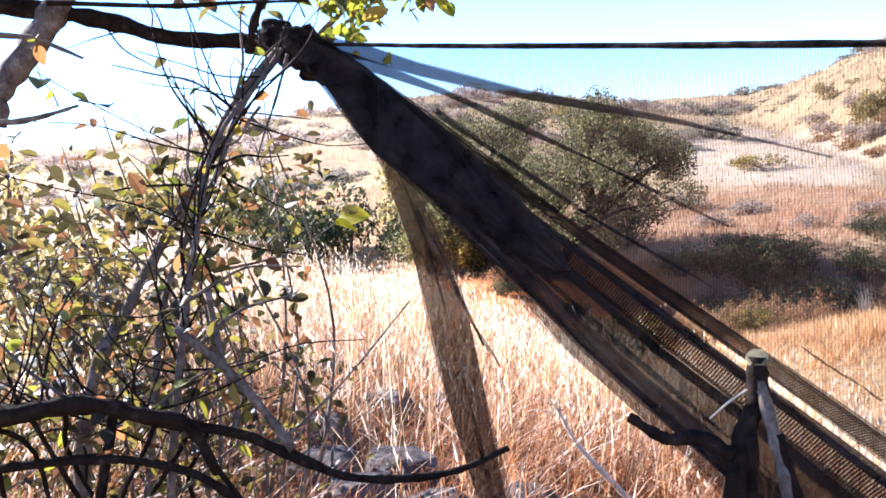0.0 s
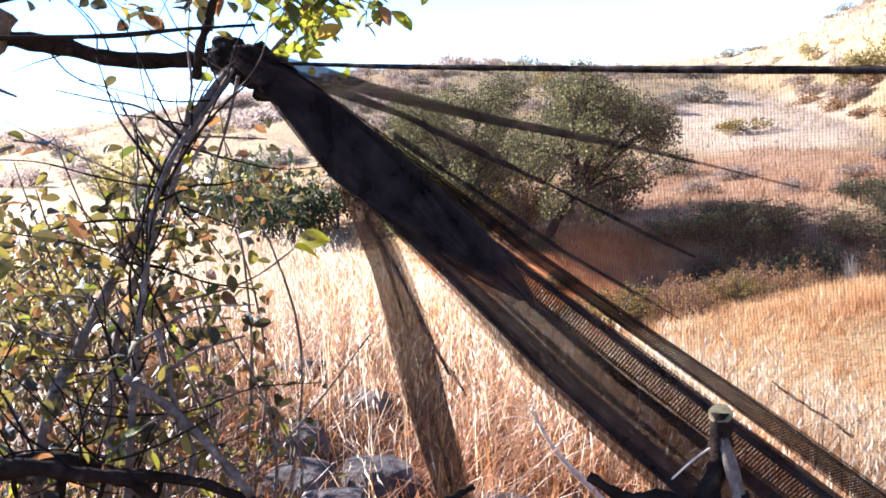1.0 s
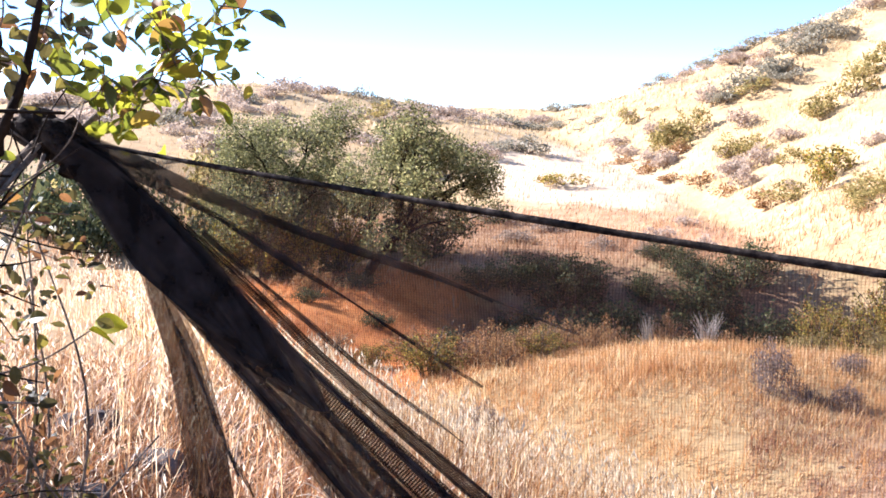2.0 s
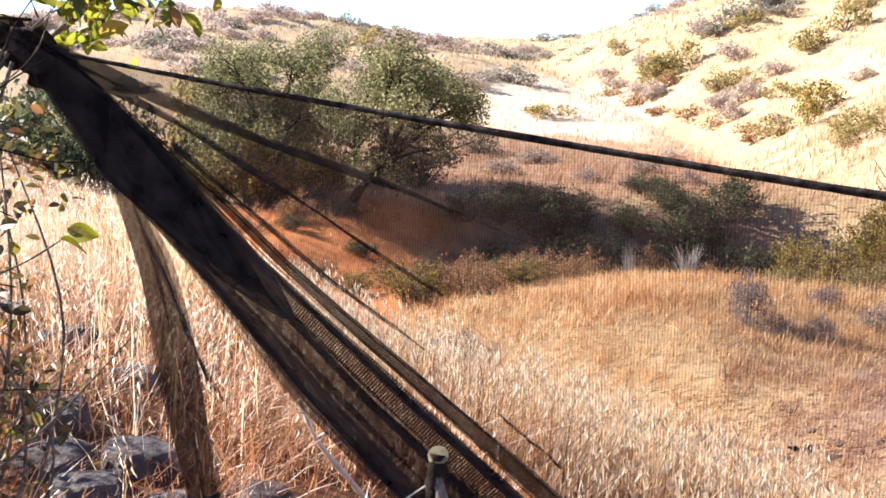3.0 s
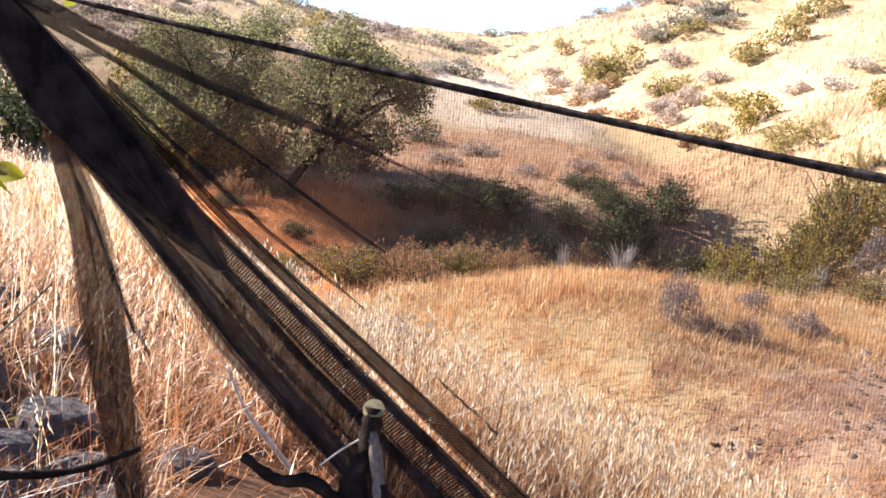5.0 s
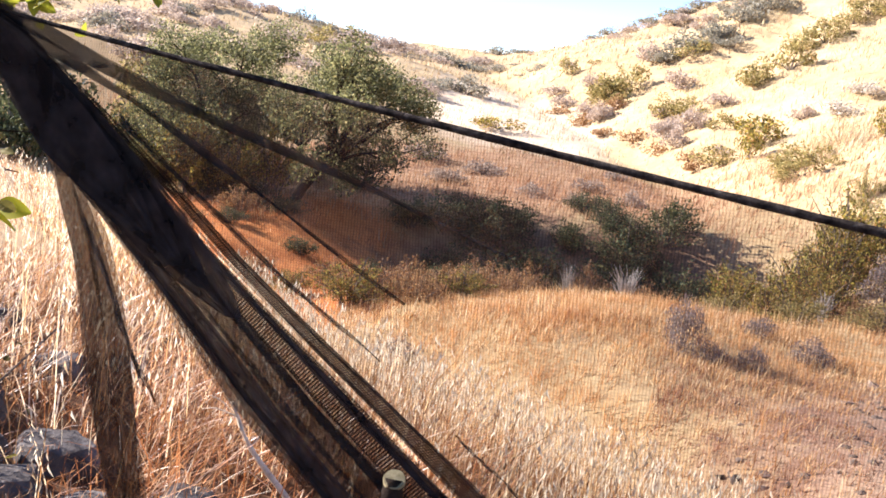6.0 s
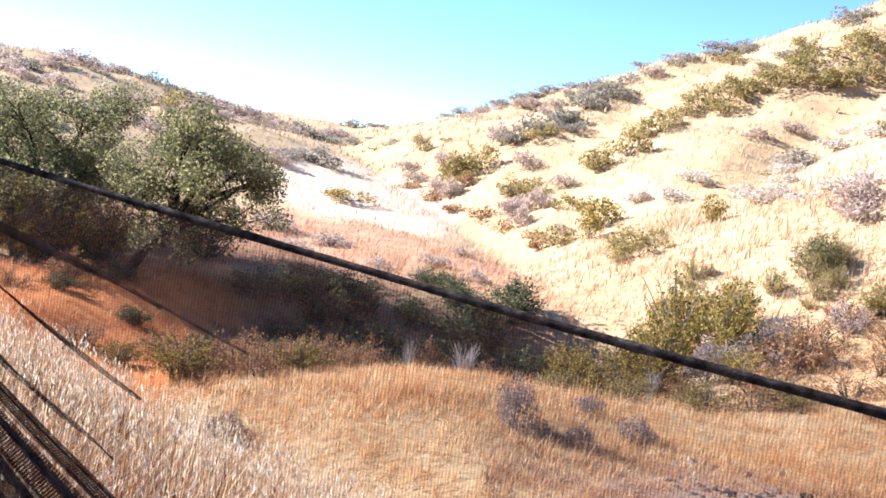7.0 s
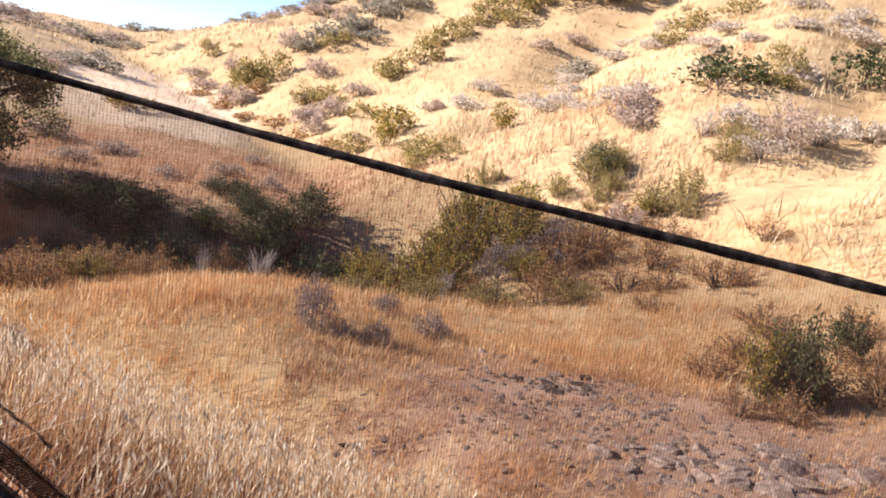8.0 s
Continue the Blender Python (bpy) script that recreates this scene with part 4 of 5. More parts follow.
# smaller brush strewn over both hills
strew = random.Random(77)
for kinds, group, count in ((grey, "small sage bushes", 44), (olive, "small olive bushes", 18), (dark, "small dark bushes", 16)):
    some = []
    while len(some) < count:
        a, r = radians(strew.uniform(-44, 56)), strew.uniform(24, 105)
        x, y = r * math.sin(a), r * math.cos(a)
        hill = x > hill_foot(y) + 2 or (x < 2 and y > 40) or y > 62
        if hill and (x < 10 or r > 26):
            w = (0.4 + 1.3 * strew.random() ** 2) * (1 + r / 90)
            some.append((x, y, w, w * strew.uniform(0.25, 0.5)))
    while len(some) < count * 1.3:
        x, y = strew.uniform(12, 30), strew.uniform(52, 95)
        some.append((x, y, strew.uniform(1.2, 2.8), strew.uniform(0.5, 1.1)))
    while len(some) < count * 1.75:
        x, y = strew.uniform(-40, 3), strew.uniform(42, 92)
        w = strew.uniform(0.8, 2.6)
        some.append((x, y, w, w * strew.uniform(0.4, 0.6)))
    plant(kinds, group, some, count)
scrub = []
for _ in range(130):
    x, y, w = strew.uniform(-44, 1), strew.uniform(48, 90), strew.uniform(1.2, 3.6)
    scrub.append((x, y, w, w * strew.uniform(0.25, 0.42)))
for _ in range(36):
    x, y, w = strew.uniform(-34, -11), strew.uniform(31, 50), strew.uniform(0.9, 2.4)
    scrub.append((x, y, w, w * strew.uniform(0.3, 0.5)))
plant(grey, "grey scrub on the meadow hill", scrub, 17)
rim = []
for k in range(16):
    y = strew.uniform(27, 62)
    w = strew.uniform(0.9, 2.0)
    rim.append((float(hill_foot(y)) + strew.uniform(0.4, 3.6), y, w, w * strew.uniform(0.45, 0.75)))
plant(grey, "scrub along the gully", rim[:9], 8)
plant(olive, "scrub along the gully", rim[9:], 9)
for kinds in (green, olive, yellow, grey, dark, rust, white, smoke, pale):
    retire(kinds)


# ---- oaks above the ravine ----
def make_oak(label, seed, x, y, tall, wide, bend, leaves, bare_side=0.0):
    """A small live oak: a forked leaning trunk, crooked limbs and a ragged crown of leaf clumps."""
    rr, rng = random.Random(seed), np.random.RandomState(seed)
    root = tagged(new("oak_tree"), label, "tree")
    root.location = spot(x, y, 0.05)
    fork = Vector((bend * 0.3, -0.1, tall * 0.26))
    v, f = tube([(0, 0, -0.1), (bend * 0.1, 0.05, tall * 0.12), fork], tall * 0.030, tall * 0.021, 8, 4, 0.14, rr)
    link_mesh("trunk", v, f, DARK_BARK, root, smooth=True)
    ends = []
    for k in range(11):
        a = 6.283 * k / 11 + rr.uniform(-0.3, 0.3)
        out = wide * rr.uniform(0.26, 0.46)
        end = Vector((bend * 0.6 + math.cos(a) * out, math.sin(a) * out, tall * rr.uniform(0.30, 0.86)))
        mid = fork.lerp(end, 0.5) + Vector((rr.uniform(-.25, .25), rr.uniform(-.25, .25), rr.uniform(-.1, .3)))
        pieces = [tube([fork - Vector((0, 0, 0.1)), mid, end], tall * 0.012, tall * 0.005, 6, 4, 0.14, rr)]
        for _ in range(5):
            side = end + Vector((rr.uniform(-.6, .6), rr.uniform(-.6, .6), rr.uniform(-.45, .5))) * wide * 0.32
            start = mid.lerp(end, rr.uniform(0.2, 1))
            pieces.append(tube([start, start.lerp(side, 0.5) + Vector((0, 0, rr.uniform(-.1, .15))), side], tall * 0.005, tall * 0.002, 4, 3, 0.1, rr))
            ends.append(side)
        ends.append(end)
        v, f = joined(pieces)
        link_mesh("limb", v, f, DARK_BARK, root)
    lumps = np.array([(*e, wide * rr.uniform(0.08, 0.15)) for e in ends if rr.random() > bare_side * 0.6])
    lumps = np.concatenate([lumps, np.array([(e[0] + rr.uniform(-.3, .3), e[1] + rr.uniform(-.3, .3), e[2] + rr.uniform(-.6, .25), wide * rr.uniform(0.05, 0.10)) for e in lumps])])
    fill = []
    while len(fill) < 30:
        d = Vector((rr.uniform(-1, 1), rr.uniform(-1, 1), rr.uniform(-1, 1)))
        if 0.35 < d.length < 1:
            fill.append((bend * 0.4 + d.x * wide * 0.44, d.y * wide * 0.44, tall * (0.52 + 0.42 * d.z), wide * rr.uniform(0.06, 0.11)))
    lumps = np.concatenate([lumps, np.array(fill)])
    v, q = leaf_cloud(rng, leaves, wide, tall, 0.036, lumps, 0.5)
    crown = new("crown", quad_mesh("crown", v, q, OAK_LEAF))
    crown.parent = root
    return root


make_oak("live oak with a full green crown at the ravine edge", 3, -4.9, 24.2, 4.0, 3.4, -0.2, 32000)
make_oak("leaning live oak with an open crown and crooked bare limbs", 8, -2.5, 20.6, 4.3, 3.1, 2.6, 24000, 0.5)
make_oak("low spreading live oak below the others", 12, -4.7, 22.6, 2.5, 3.0, -0.2, 17000)
make_oak("live oak filling the gap between two larger ones", 15, -2.9, 25.8, 2.9, 2.8, 0.1, 13000)

# ---- stones ----
def make_stone(rr, size, flat, blocky=0.25, material=None):
    """A weathered stone; blocky draws its sides flat like a broken block."""
    bm = bmesh.new()
    bmesh.ops.create_icosphere(bm, subdivisions=3, radius=size)
    off = Vector((rr.uniform(0, 50), rr.uniform(0, 50), rr.uniform(0, 50)))
    for v in bm.verts:
        d = v.co.normalized()
        cell = noise.noise(d * 1.3 + off) * 0.26 + noise.noise(d * 3.5 + off) * 0.10 + noise.noise(d * 9 + off) * 0.05
        box = d / max(abs(d.x), abs(d.y), abs(d.z)) * 0.85
        v.co = d.lerp(box, blocky) * size * (1 + cell * (1 - 0.6 * blocky))
        v.co.z *= flat
    me = bpy.data.meshes.new("stone")
    bm.to_mesh(me)
    bm.free()
    me.materials.append(material or STONE)
    return me


def make_slab(rr, size, flat, material=None):
    """An angular broken stone: the hull of a scatter of corners, with its sharpest edges worn off."""
    bm = bmesh.new()
    for _ in range(13):
        a, r = rr.uniform(0, 6.283), size * rr.uniform(0.75, 1.1)
        up = rr.choice((-1, 1)) * rr.uniform(0.75, 1.0)
        bm.verts.new((r * math.cos(a), r * math.sin(a) * 0.75, size * flat * up))
    hull = bmesh.ops.convex_hull(bm, input=bm.verts)
    bmesh.ops.delete(bm, geom=[g for g in hull["geom_interior"] if isinstance(g, bmesh.types.BMVert)], context="VERTS")
    bmesh.ops.dissolve_limit(bm, angle_limit=0.25, verts=bm.verts, edges=bm.edges)
    bmesh.ops.bevel(bm, geom=bm.edges[:], offset=size * 0.05, segments=1, affect="EDGES")
    me = bpy.data.meshes.new("stone")
    bm.to_mesh(me)
    bm.free()
    me.materials.append(material or STONE)
    return me


stones = random.Random(31)
stone_places = [(6.15, 9.0, .10), (5.85, 9.2, .09), (5.3, 10.0, .09), (6.5, 10.1, .09), (5.5, 8.7, .11), (5.2, 8.9, .09), (5.8, 8.5, .11), (5.9, 8.8, .09), (4.7, 9.3, .08), (5.4, 8.4, .10), (2.9, 7.4, .06), (3.02, 7.2, .07), (3.1, 7.35, .05), (2.8, 7.5, .05), (3.2, 7.15, .05), (2.72, 7.42, .04), (4.6, 7.6, .07)]
for x, y, size in stone_places:
    ob = tagged(new("stone", make_slab(stones, size * 1.15, 0.6, DARK_STONE if stones.random() < 0.6 else STONE)), "weathered grey stone half sunk in gravel", "stone", "stones on the gravel flat")
    ob.matrix_world = Matrix.Translation(spot(x, y, size * 0.25)) @ Matrix.Rotation(stones.uniform(0, 6.3), 4, "Z") @ Matrix.Rotation(stones.uniform(-0.4, 0.4), 4, "X")
slab_places = [(stones.gauss(5.15, 0.30), stones.gauss(6.2, 0.25), stones.uniform(0.06, 0.20)) for _ in range(26)] + [(stones.gauss(6.2, 0.50), stones.gauss(5.75, 0.35), stones.uniform(0.06, 0.22)) for _ in range(44)]
for x, y, size in slab_places:
    form = make_slab(stones, size, 0.4, SLAB) if stones.random() < 0.35 else make_stone(stones, size * 0.9, 0.55, 0.7, SLAB)
    ob = tagged(new("flat_stone", form), "flat pale broken stone in reddish earth", "stone", "broken flat stones")
    ob.matrix_world = Matrix.Translation(spot(x, y, size * 0.22)) @ Matrix.Rotation(stones.uniform(0, 6.3), 4, "Z") @ Matrix.Rotation(stones.uniform(-0.45, 0.45), 4, "X")
for x, y, size in [(-1.07, 2.98, .13), (-1.28, 2.80, .12), (-1.38, 3.85, .13), (-0.62, 2.80, .09), (-1.85, 4.3, .16), (-1.20, 4.2, .10), (-1.10, 2.62, .13), (-1.45, 3.2, .13), (-0.83, 2.52, .12), (-1.0, 2.35, .10), (-0.70, 2.36, .08)]:
    ob = tagged(new("stone", make_stone(stones, size * 1.05, 0.8, 0.6, BLOCK)), "rough grey block of stone among tangled dry grass", "stone", "stones in the grass")
    ob.matrix_world = Matrix.Translation(spot(x, y, size * 0.12)) @ Matrix.Rotation(stones.uniform(0, 6.3), 4, "Z") @ Matrix.Rotation(stones.uniform(-0.3, 0.3), 4, "X")
rubble = []
for k in range(900):
    if k < 240:
        x, y, size = stones.gauss(5.7, 0.65), stones.gauss(8.6, 0.5), stones.uniform(0.015, 0.07)
    else:
        x, y, size = stones.gauss(5.3, 0.95), stones.gauss(6.9, 1.0), 0.012 + 0.05 * stones.random() ** 2
    bm = bmesh.new()
    bmesh.ops.create_icosphere(bm, subdivisions=1, radius=size)
    place = spot(x, y, size * 0.15)
    rubble.append(([place + Vector((v.co.x * stones.uniform(.7, 1.3), v.co.y * stones.uniform(.7, 1.3), v.co.z * stones.uniform(.5, .8))) for v in bm.verts], [tuple(v.index for v in f.verts) for f in bm.faces]))
    bm.free()
v, f = joined(rubble)
tagged(link_mesh("gravel", v, f, CLOD), "loose dark gravel and clods on the flat", "gravel", kind="stuff")


# ---- the shrub in front, its branches and leaves ----
near_shrub = tagged(new("leafy_shrub"), "tangled grey-barked shrub with yellowing leaves", "shrub")
near_shrub.location = spot(-1.37, 1.62)
SHRUB_AT = near_shrub.location.copy()
twigs = random.Random(5)


def limb(points, r0, r1, name="branch", material=None, parent=None, sides=8):
    v, f = tube(points, r0, r1, sides, 6, 0.19, twigs)
    holder = parent or near_shrub
    v = [p - holder.location for p in v]
    return link_mesh(name, v, f, material or BARK, holder, smooth=True)


STEM = [(-1.36, 1.62, -0.2), (-1.37, 1.66, 0.26), (-1.36, 1.74, 0.52), (-1.28, 1.83, 0.70), (-1.14, 1.93, 0.95), (-1.06, 1.98, 1.10), (-1.0, 2.14, 1.23)]
STEM_TWO = [(-1.16, 1.58, -0.1), (-1.13, 1.61, 0.30), (-1.11, 1.64, 0.48), (-1.08, 1.68, 0.69), (-1.06, 1.73, 0.84), (-1.05, 1.85, 1.02), (-0.99, 2.1, 1.2)]
TOP = [(-1.80, 1.80, 1.40), (-1.56, 1.90, 1.37), (-1.39, 2.02, 1.33), (-1.26, 2.10, 1.28), (-1.06, 2.20, 1.255), (-0.95, 2.24, 1.24)]
UPPER = [(-1.6, 1.75, 1.62), (-1.3, 1.85, 1.585), (-1.07, 1.93, 1.57), (-0.89, 2.02, 1.545), (-0.70, 2.09, 1.58), (-0.5, 2.15, 1.66)]
LOW = [(-1.7, 1.25, 0.56), (-1.30, 1.41, 0.55), (-1.17, 1.50, 0.53), (-1.08, 1.54, 0.485), (-0.96, 1.60, 0.44), (-0.87, 1.63, 0.385), (-0.75, 1.66, 0.325), (-0.58, 1.71, 0.315), (-0.46, 1.75, 0.35)]
SPRIG = [(-0.96, 2.24, 1.24), (-0.84, 2.32, 1.36), (-0.71, 2.37, 1.47), (-0.57, 2.39, 1.62)]
limb(STEM, 0.019, 0.008)
limb(STEM_TWO, 0.012, 0.005)
limb([(-1.30, 1.66, -0.1), (-1.22, 1.72, 0.4), (-1.19, 1.80, 0.70), (-1.10, 1.90, 0.92), (-1.05, 1.98, 1.08), (-0.98, 2.1, 1.22)], 0.010, 0.005)
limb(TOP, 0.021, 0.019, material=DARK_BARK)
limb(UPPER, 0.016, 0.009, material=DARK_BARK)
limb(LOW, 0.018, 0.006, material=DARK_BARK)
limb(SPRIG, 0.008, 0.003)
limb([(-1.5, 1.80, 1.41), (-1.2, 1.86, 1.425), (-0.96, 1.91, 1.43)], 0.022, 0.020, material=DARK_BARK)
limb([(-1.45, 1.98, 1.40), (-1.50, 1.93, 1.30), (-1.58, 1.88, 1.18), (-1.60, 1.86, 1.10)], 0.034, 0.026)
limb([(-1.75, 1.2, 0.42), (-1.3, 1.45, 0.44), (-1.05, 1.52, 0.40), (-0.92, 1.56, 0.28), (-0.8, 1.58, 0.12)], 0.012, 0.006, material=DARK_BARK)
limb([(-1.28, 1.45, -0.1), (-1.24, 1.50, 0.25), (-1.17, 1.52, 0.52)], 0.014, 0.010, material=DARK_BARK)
limb([(-1.05, 1.57, 0.66), (-0.98, 1.60, 0.58), (-0.92, 1.61, 0.50), (-0.86, 1.62, 0.40)], 0.008, 0.009)
limb([(-0.95, 1.66, 0.38), (-0.88, 1.72, 0.42), (-0.78, 1.78, 0.51), (-0.66, 1.85, 0.64)], 0.0035, 0.0015, "twig")
limb([(-1.14, 1.93, 0.72), (-1.0, 2.05, 0.74), (-0.90, 2.15, 0.80)], 0.004, 0.0015, "twig")
limb([(-1.05, 1.62, 0.60), (-0.96, 1.66, 0.67), (-0.86, 1.70, 0.69)], 0.005, 0.002, "twig")

limb([(-1.45, 1.43, 1.09), (-1.32, 1.52, 1.078), (-1.27, 1.56, 1.083), (-1.21, 1.60, 1.10)], 0.009, 0.003)
limb([(-1.45, 1.42, 1.26), (-1.29, 1.53, 1.236), (-1.245, 1.56, 1.224), (-1.186, 1.60, 1.187)], 0.007, 0.003)
limb([(-0.99, 1.93, 1.20), (-0.963, 1.91, 1.257), (-0.926, 1.92, 1.34), (-0.90, 1.925, 1.43), (-0.865, 1.92, 1.56), (-0.84, 1.93, 1.72)], 0.010, 0.006, material=DARK_BARK)
limb([(-1.25, 1.60, 1.30), (-1.065, 1.737, 1.287), (-0.942, 1.806, 1.287), (-0.816, 1.865, 1.282)], 0.006, 0.003, material=DARK_BARK)
limb([(-0.948, 2.05, 1.20), (-0.974, 2.007, 1.094), (-1.006, 1.997, 1.022), (-1.028, 1.988, 0.962)], 0.004, 0.002, "twig")
limb([(-0.97, 1.91, 1.08), (-0.995, 1.892, 1.048), (-1.022, 1.88, 1.009), (-1.083, 1.851, 0.994)], 0.004, 0.002, "twig")
limb([(-1.5, 1.0, 0.62), (-1.233, 1.219, 0.589), (-1.106, 1.32, 0.585), (-1.032, 1.362, 0.555), (-0.953, 1.40, 0.52), (-0.93, 1.44, 0.42)], 0.018, 0.010, material=DARK_BARK)
limb([(-1.02, 1.66, 0.72), (-0.997, 1.634, 0.614), (-0.981, 1.627, 0.547), (-0.964, 1.617, 0.481), (-0.98, 1.60, 0.43)], 0.007, 0.006)
limb([(-1.06, 1.64, 0.70), (-0.958, 1.676, 0.749), (-0.908, 1.70, 0.752), (-0.843, 1.727, 0.743)], 0.003, 0.0015, "twig")

leaf_meshes = []
for k in range(4):
    rr = random.Random(40 + k)
    curl = rr.uniform(0.05, 0.3)
    verts, faces = [], []
    for i in range(7):
        u = i / 6
        w = 0.33 * math.sin(math.pi * min(1, u * 0.94 + 0.04)) ** 0.75 * (1 - 0.18 * u)
        z = -curl * u * u
        verts += [(u, -w, z + w * 0.35 + rr.uniform(-.015, .015)), (u, 0, z), (u, w, z + w * 0.35 + rr.uniform(-.015, .015))]
        if i:
            a = 3 * i
            faces += [(a - 3, a - 2, a + 1, a), (a - 2, a - 1, a + 2, a + 1)]
    me = bpy.data.meshes.new("leaf")
    me.from_pydata(verts, [], faces)
    me.materials.append(NEAR_LEAF)
    me.polygons.foreach_set("use_smooth", [True] * len(faces))
    leaf_meshes.append(me)


def leaf_at(place, size, way=None, parent=None, mesh=None, twig=None):
    holder = parent or near_shrub
    ob = new("leaf", mesh or twigs.choice(leaf_meshes))
    ob.parent = twig or holder
    if way is None:
        way = Vector((twigs.uniform(-1, 1), twigs.uniform(-1, 1), twigs.uniform(-0.9, 0.5)))
    turn = way.to_track_quat("X", "Z").to_matrix().to_4x4() @ Matrix.Rotation(twigs.uniform(-1.2, 1.2), 4, "X")
    ob.matrix_basis = Matrix.Translation(Vector(place) - holder.location) @ turn @ Matrix.Diagonal((size, size, size, 1))
    return ob


def leaf_swarm(lumps, count, size, seed):
    """Many leaves of the shrub's own shape in the lumps, joined: places and faces."""
    rr = random.Random(seed)
    base = [v.co.copy() for v in leaf_meshes[0].vertices]
    form = [tuple(p.vertices) for p in leaf_meshes[0].polygons]
    verts, faces = [], []
    for _ in range(count):
        lx, ly, lz, lr = lumps[rr.randrange(len(lumps))]
        at = Vector((lx + rr.gauss(0, lr * 0.6), ly + rr.gauss(0, lr * 0.6), lz + rr.gauss(0, lr * 0.6)))
        way = Vector((rr.uniform(-1, 1), rr.uniform(-1, 1), rr.uniform(-0.9, 0.5)))
        m = Matrix.Translation(at - SHRUB_AT) @ way.to_track_quat("X", "Z").to_matrix().to_4x4() @ Matrix.Rotation(rr.uniform(-1.2, 1.2), 4, "X")
        k, n = size * rr.uniform(0.6, 1.3), len(verts)
        verts += [m @ (c * k) for c in base]
        faces += [tuple(i + n for i in f) for f in form]
    return verts, faces


def leafy_twig(start, way, length, leaves, size, r=0.003, material=None):
    """A crooked twig with leaves along it."""
    p = Vector(start)
    pts = [p.copy()]
    d = Vector(way).normalized()
    for _ in range(3):
        d = (d + Vector((twigs.uniform(-.4, .4), twigs.uniform(-.4, .4), twigs.uniform(-.3, .3)))).normalized()
        p = p + d * length / 3
        pts.append(p.copy())
    twig = limb(pts, r, r * 0.4, "twig", material, sides=5)
    line = smooth_line(pts, 4)
    for k in range(leaves):
        leaf_at(line[min(len(line) - 1, 3 + int(k / max(1, leaves) * (len(line) - 3)))], size * twigs.uniform(0.65, 1.25), twig=twig)


# a bright leaf pair on its own twig
bright = leaf_meshes[1].copy()
bright.materials.clear()
bright.materials.append(BRIGHT_LEAF)
leaf_at((-0.90, 2.15, 0.81), 0.085, Vector((0.9, -0.35, 0.0)), mesh=bright)
leaf_at((-0.91, 2.14, 0.795), 0.08, Vector((0.9, -0.3, -0.25)), mesh=bright)
# leaves beside the knot
for k in range(22):
    u = k / 21
    start = Vector(SPRIG[0]).lerp(Vector(SPRIG[3]), u) if k % 2 else Vector((-0.95, 2.2, 1.3)).lerp(Vector((-0.62, 2.2, 1.42)), u)
    leafy_twig(start, (twigs.uniform(-.6, 1), twigs.uniform(-.4, .2), twigs.uniform(-.5, .8)), 0.16, 6, 0.055, 0.0025)
for k in range(12):
    i = twigs.uniform(0.5, 4)
    start = Vector(UPPER[int(i)]).lerp(Vector(UPPER[int(i) + 1]), i % 1)
    leafy_twig(start, (twigs.uniform(-.5, .5), twigs.uniform(-.3, .3), -1 if k % 3 else 0.6), 0.17, 4, 0.05, 0.0025)
# leaves on the high twigs
for k, at in enumerate([(-1.30, 1.54, 1.06), (-1.24, 1.58, 1.10), (-1.21, 1.60, 1.11), (-1.26, 1.55, 1.21), (-0.965, 1.78, 1.416), (-0.93, 1.80, 1.39), (-0.889, 1.825, 1.377), (-0.85, 1.84, 1.38), (-0.808, 1.86, 1.397), (-0.762, 1.874, 1.43), (-1.03, 1.75, 1.40), (-1.08, 1.73, 1.37)]):
    leafy_twig(at, (twigs.uniform(-.7, .7), twigs.uniform(-.3, .3), twigs.uniform(-.6, .5)), 0.09, 2, 0.055, 0.002)
# twigs and leaves of the lower shrub
for k in range(46):
    src = (STEM, STEM_TWO, LOW)[k % 3]
    i = twigs.uniform(1, len(src) - 2.01) if src is not LOW else twigs.uniform(0, 3)
    start = Vector(src[int(i)]).lerp(Vector(src[int(i) + 1]), i % 1)
    way = Vector((twigs.uniform(-1.0, 0.35), twigs.uniform(-.2, .6), twigs.uniform(-.3, .7)))
    leafy_twig(start, way, twigs.uniform(0.18, 0.42), 3 if start.z < 0.95 else 1, 0.040, 0.004, DARK_BARK if k % 2 else BARK)

# bare fine twigs round the stems
for k in range(105):
    src = (STEM, STEM_TWO, LOW)[k % 3]
    i = twigs.uniform(1.5, len(src) - 1.01) if src is not LOW else twigs.uniform(0, 3.5)
    start = Vector(src[int(i)]).lerp(Vector(src[int(i) + 1]), i % 1)
    leafy_twig(start, (twigs.uniform(-1, .7), twigs.uniform(-.4, .4), twigs.uniform(-.1, 1)), twigs.uniform(0.12, 0.42), 0, 0.03, 0.0026, DARK_BARK if k % 3 else BARK)
for k in range(9):
    i = twigs.uniform(0, 4)
    start = Vector(LOW[int(i)]).lerp(Vector(LOW[int(i) + 1]), i % 1)
    limb([start, start + Vector((twigs.uniform(-.25, .25), twigs.uniform(0, .2), twigs.uniform(-.35, -.1))), start + Vector((twigs.uniform(-.4, .4), twigs.uniform(0, .4), -0.75))], 0.006, 0.004, "branch", DARK_BARK, sides=6)

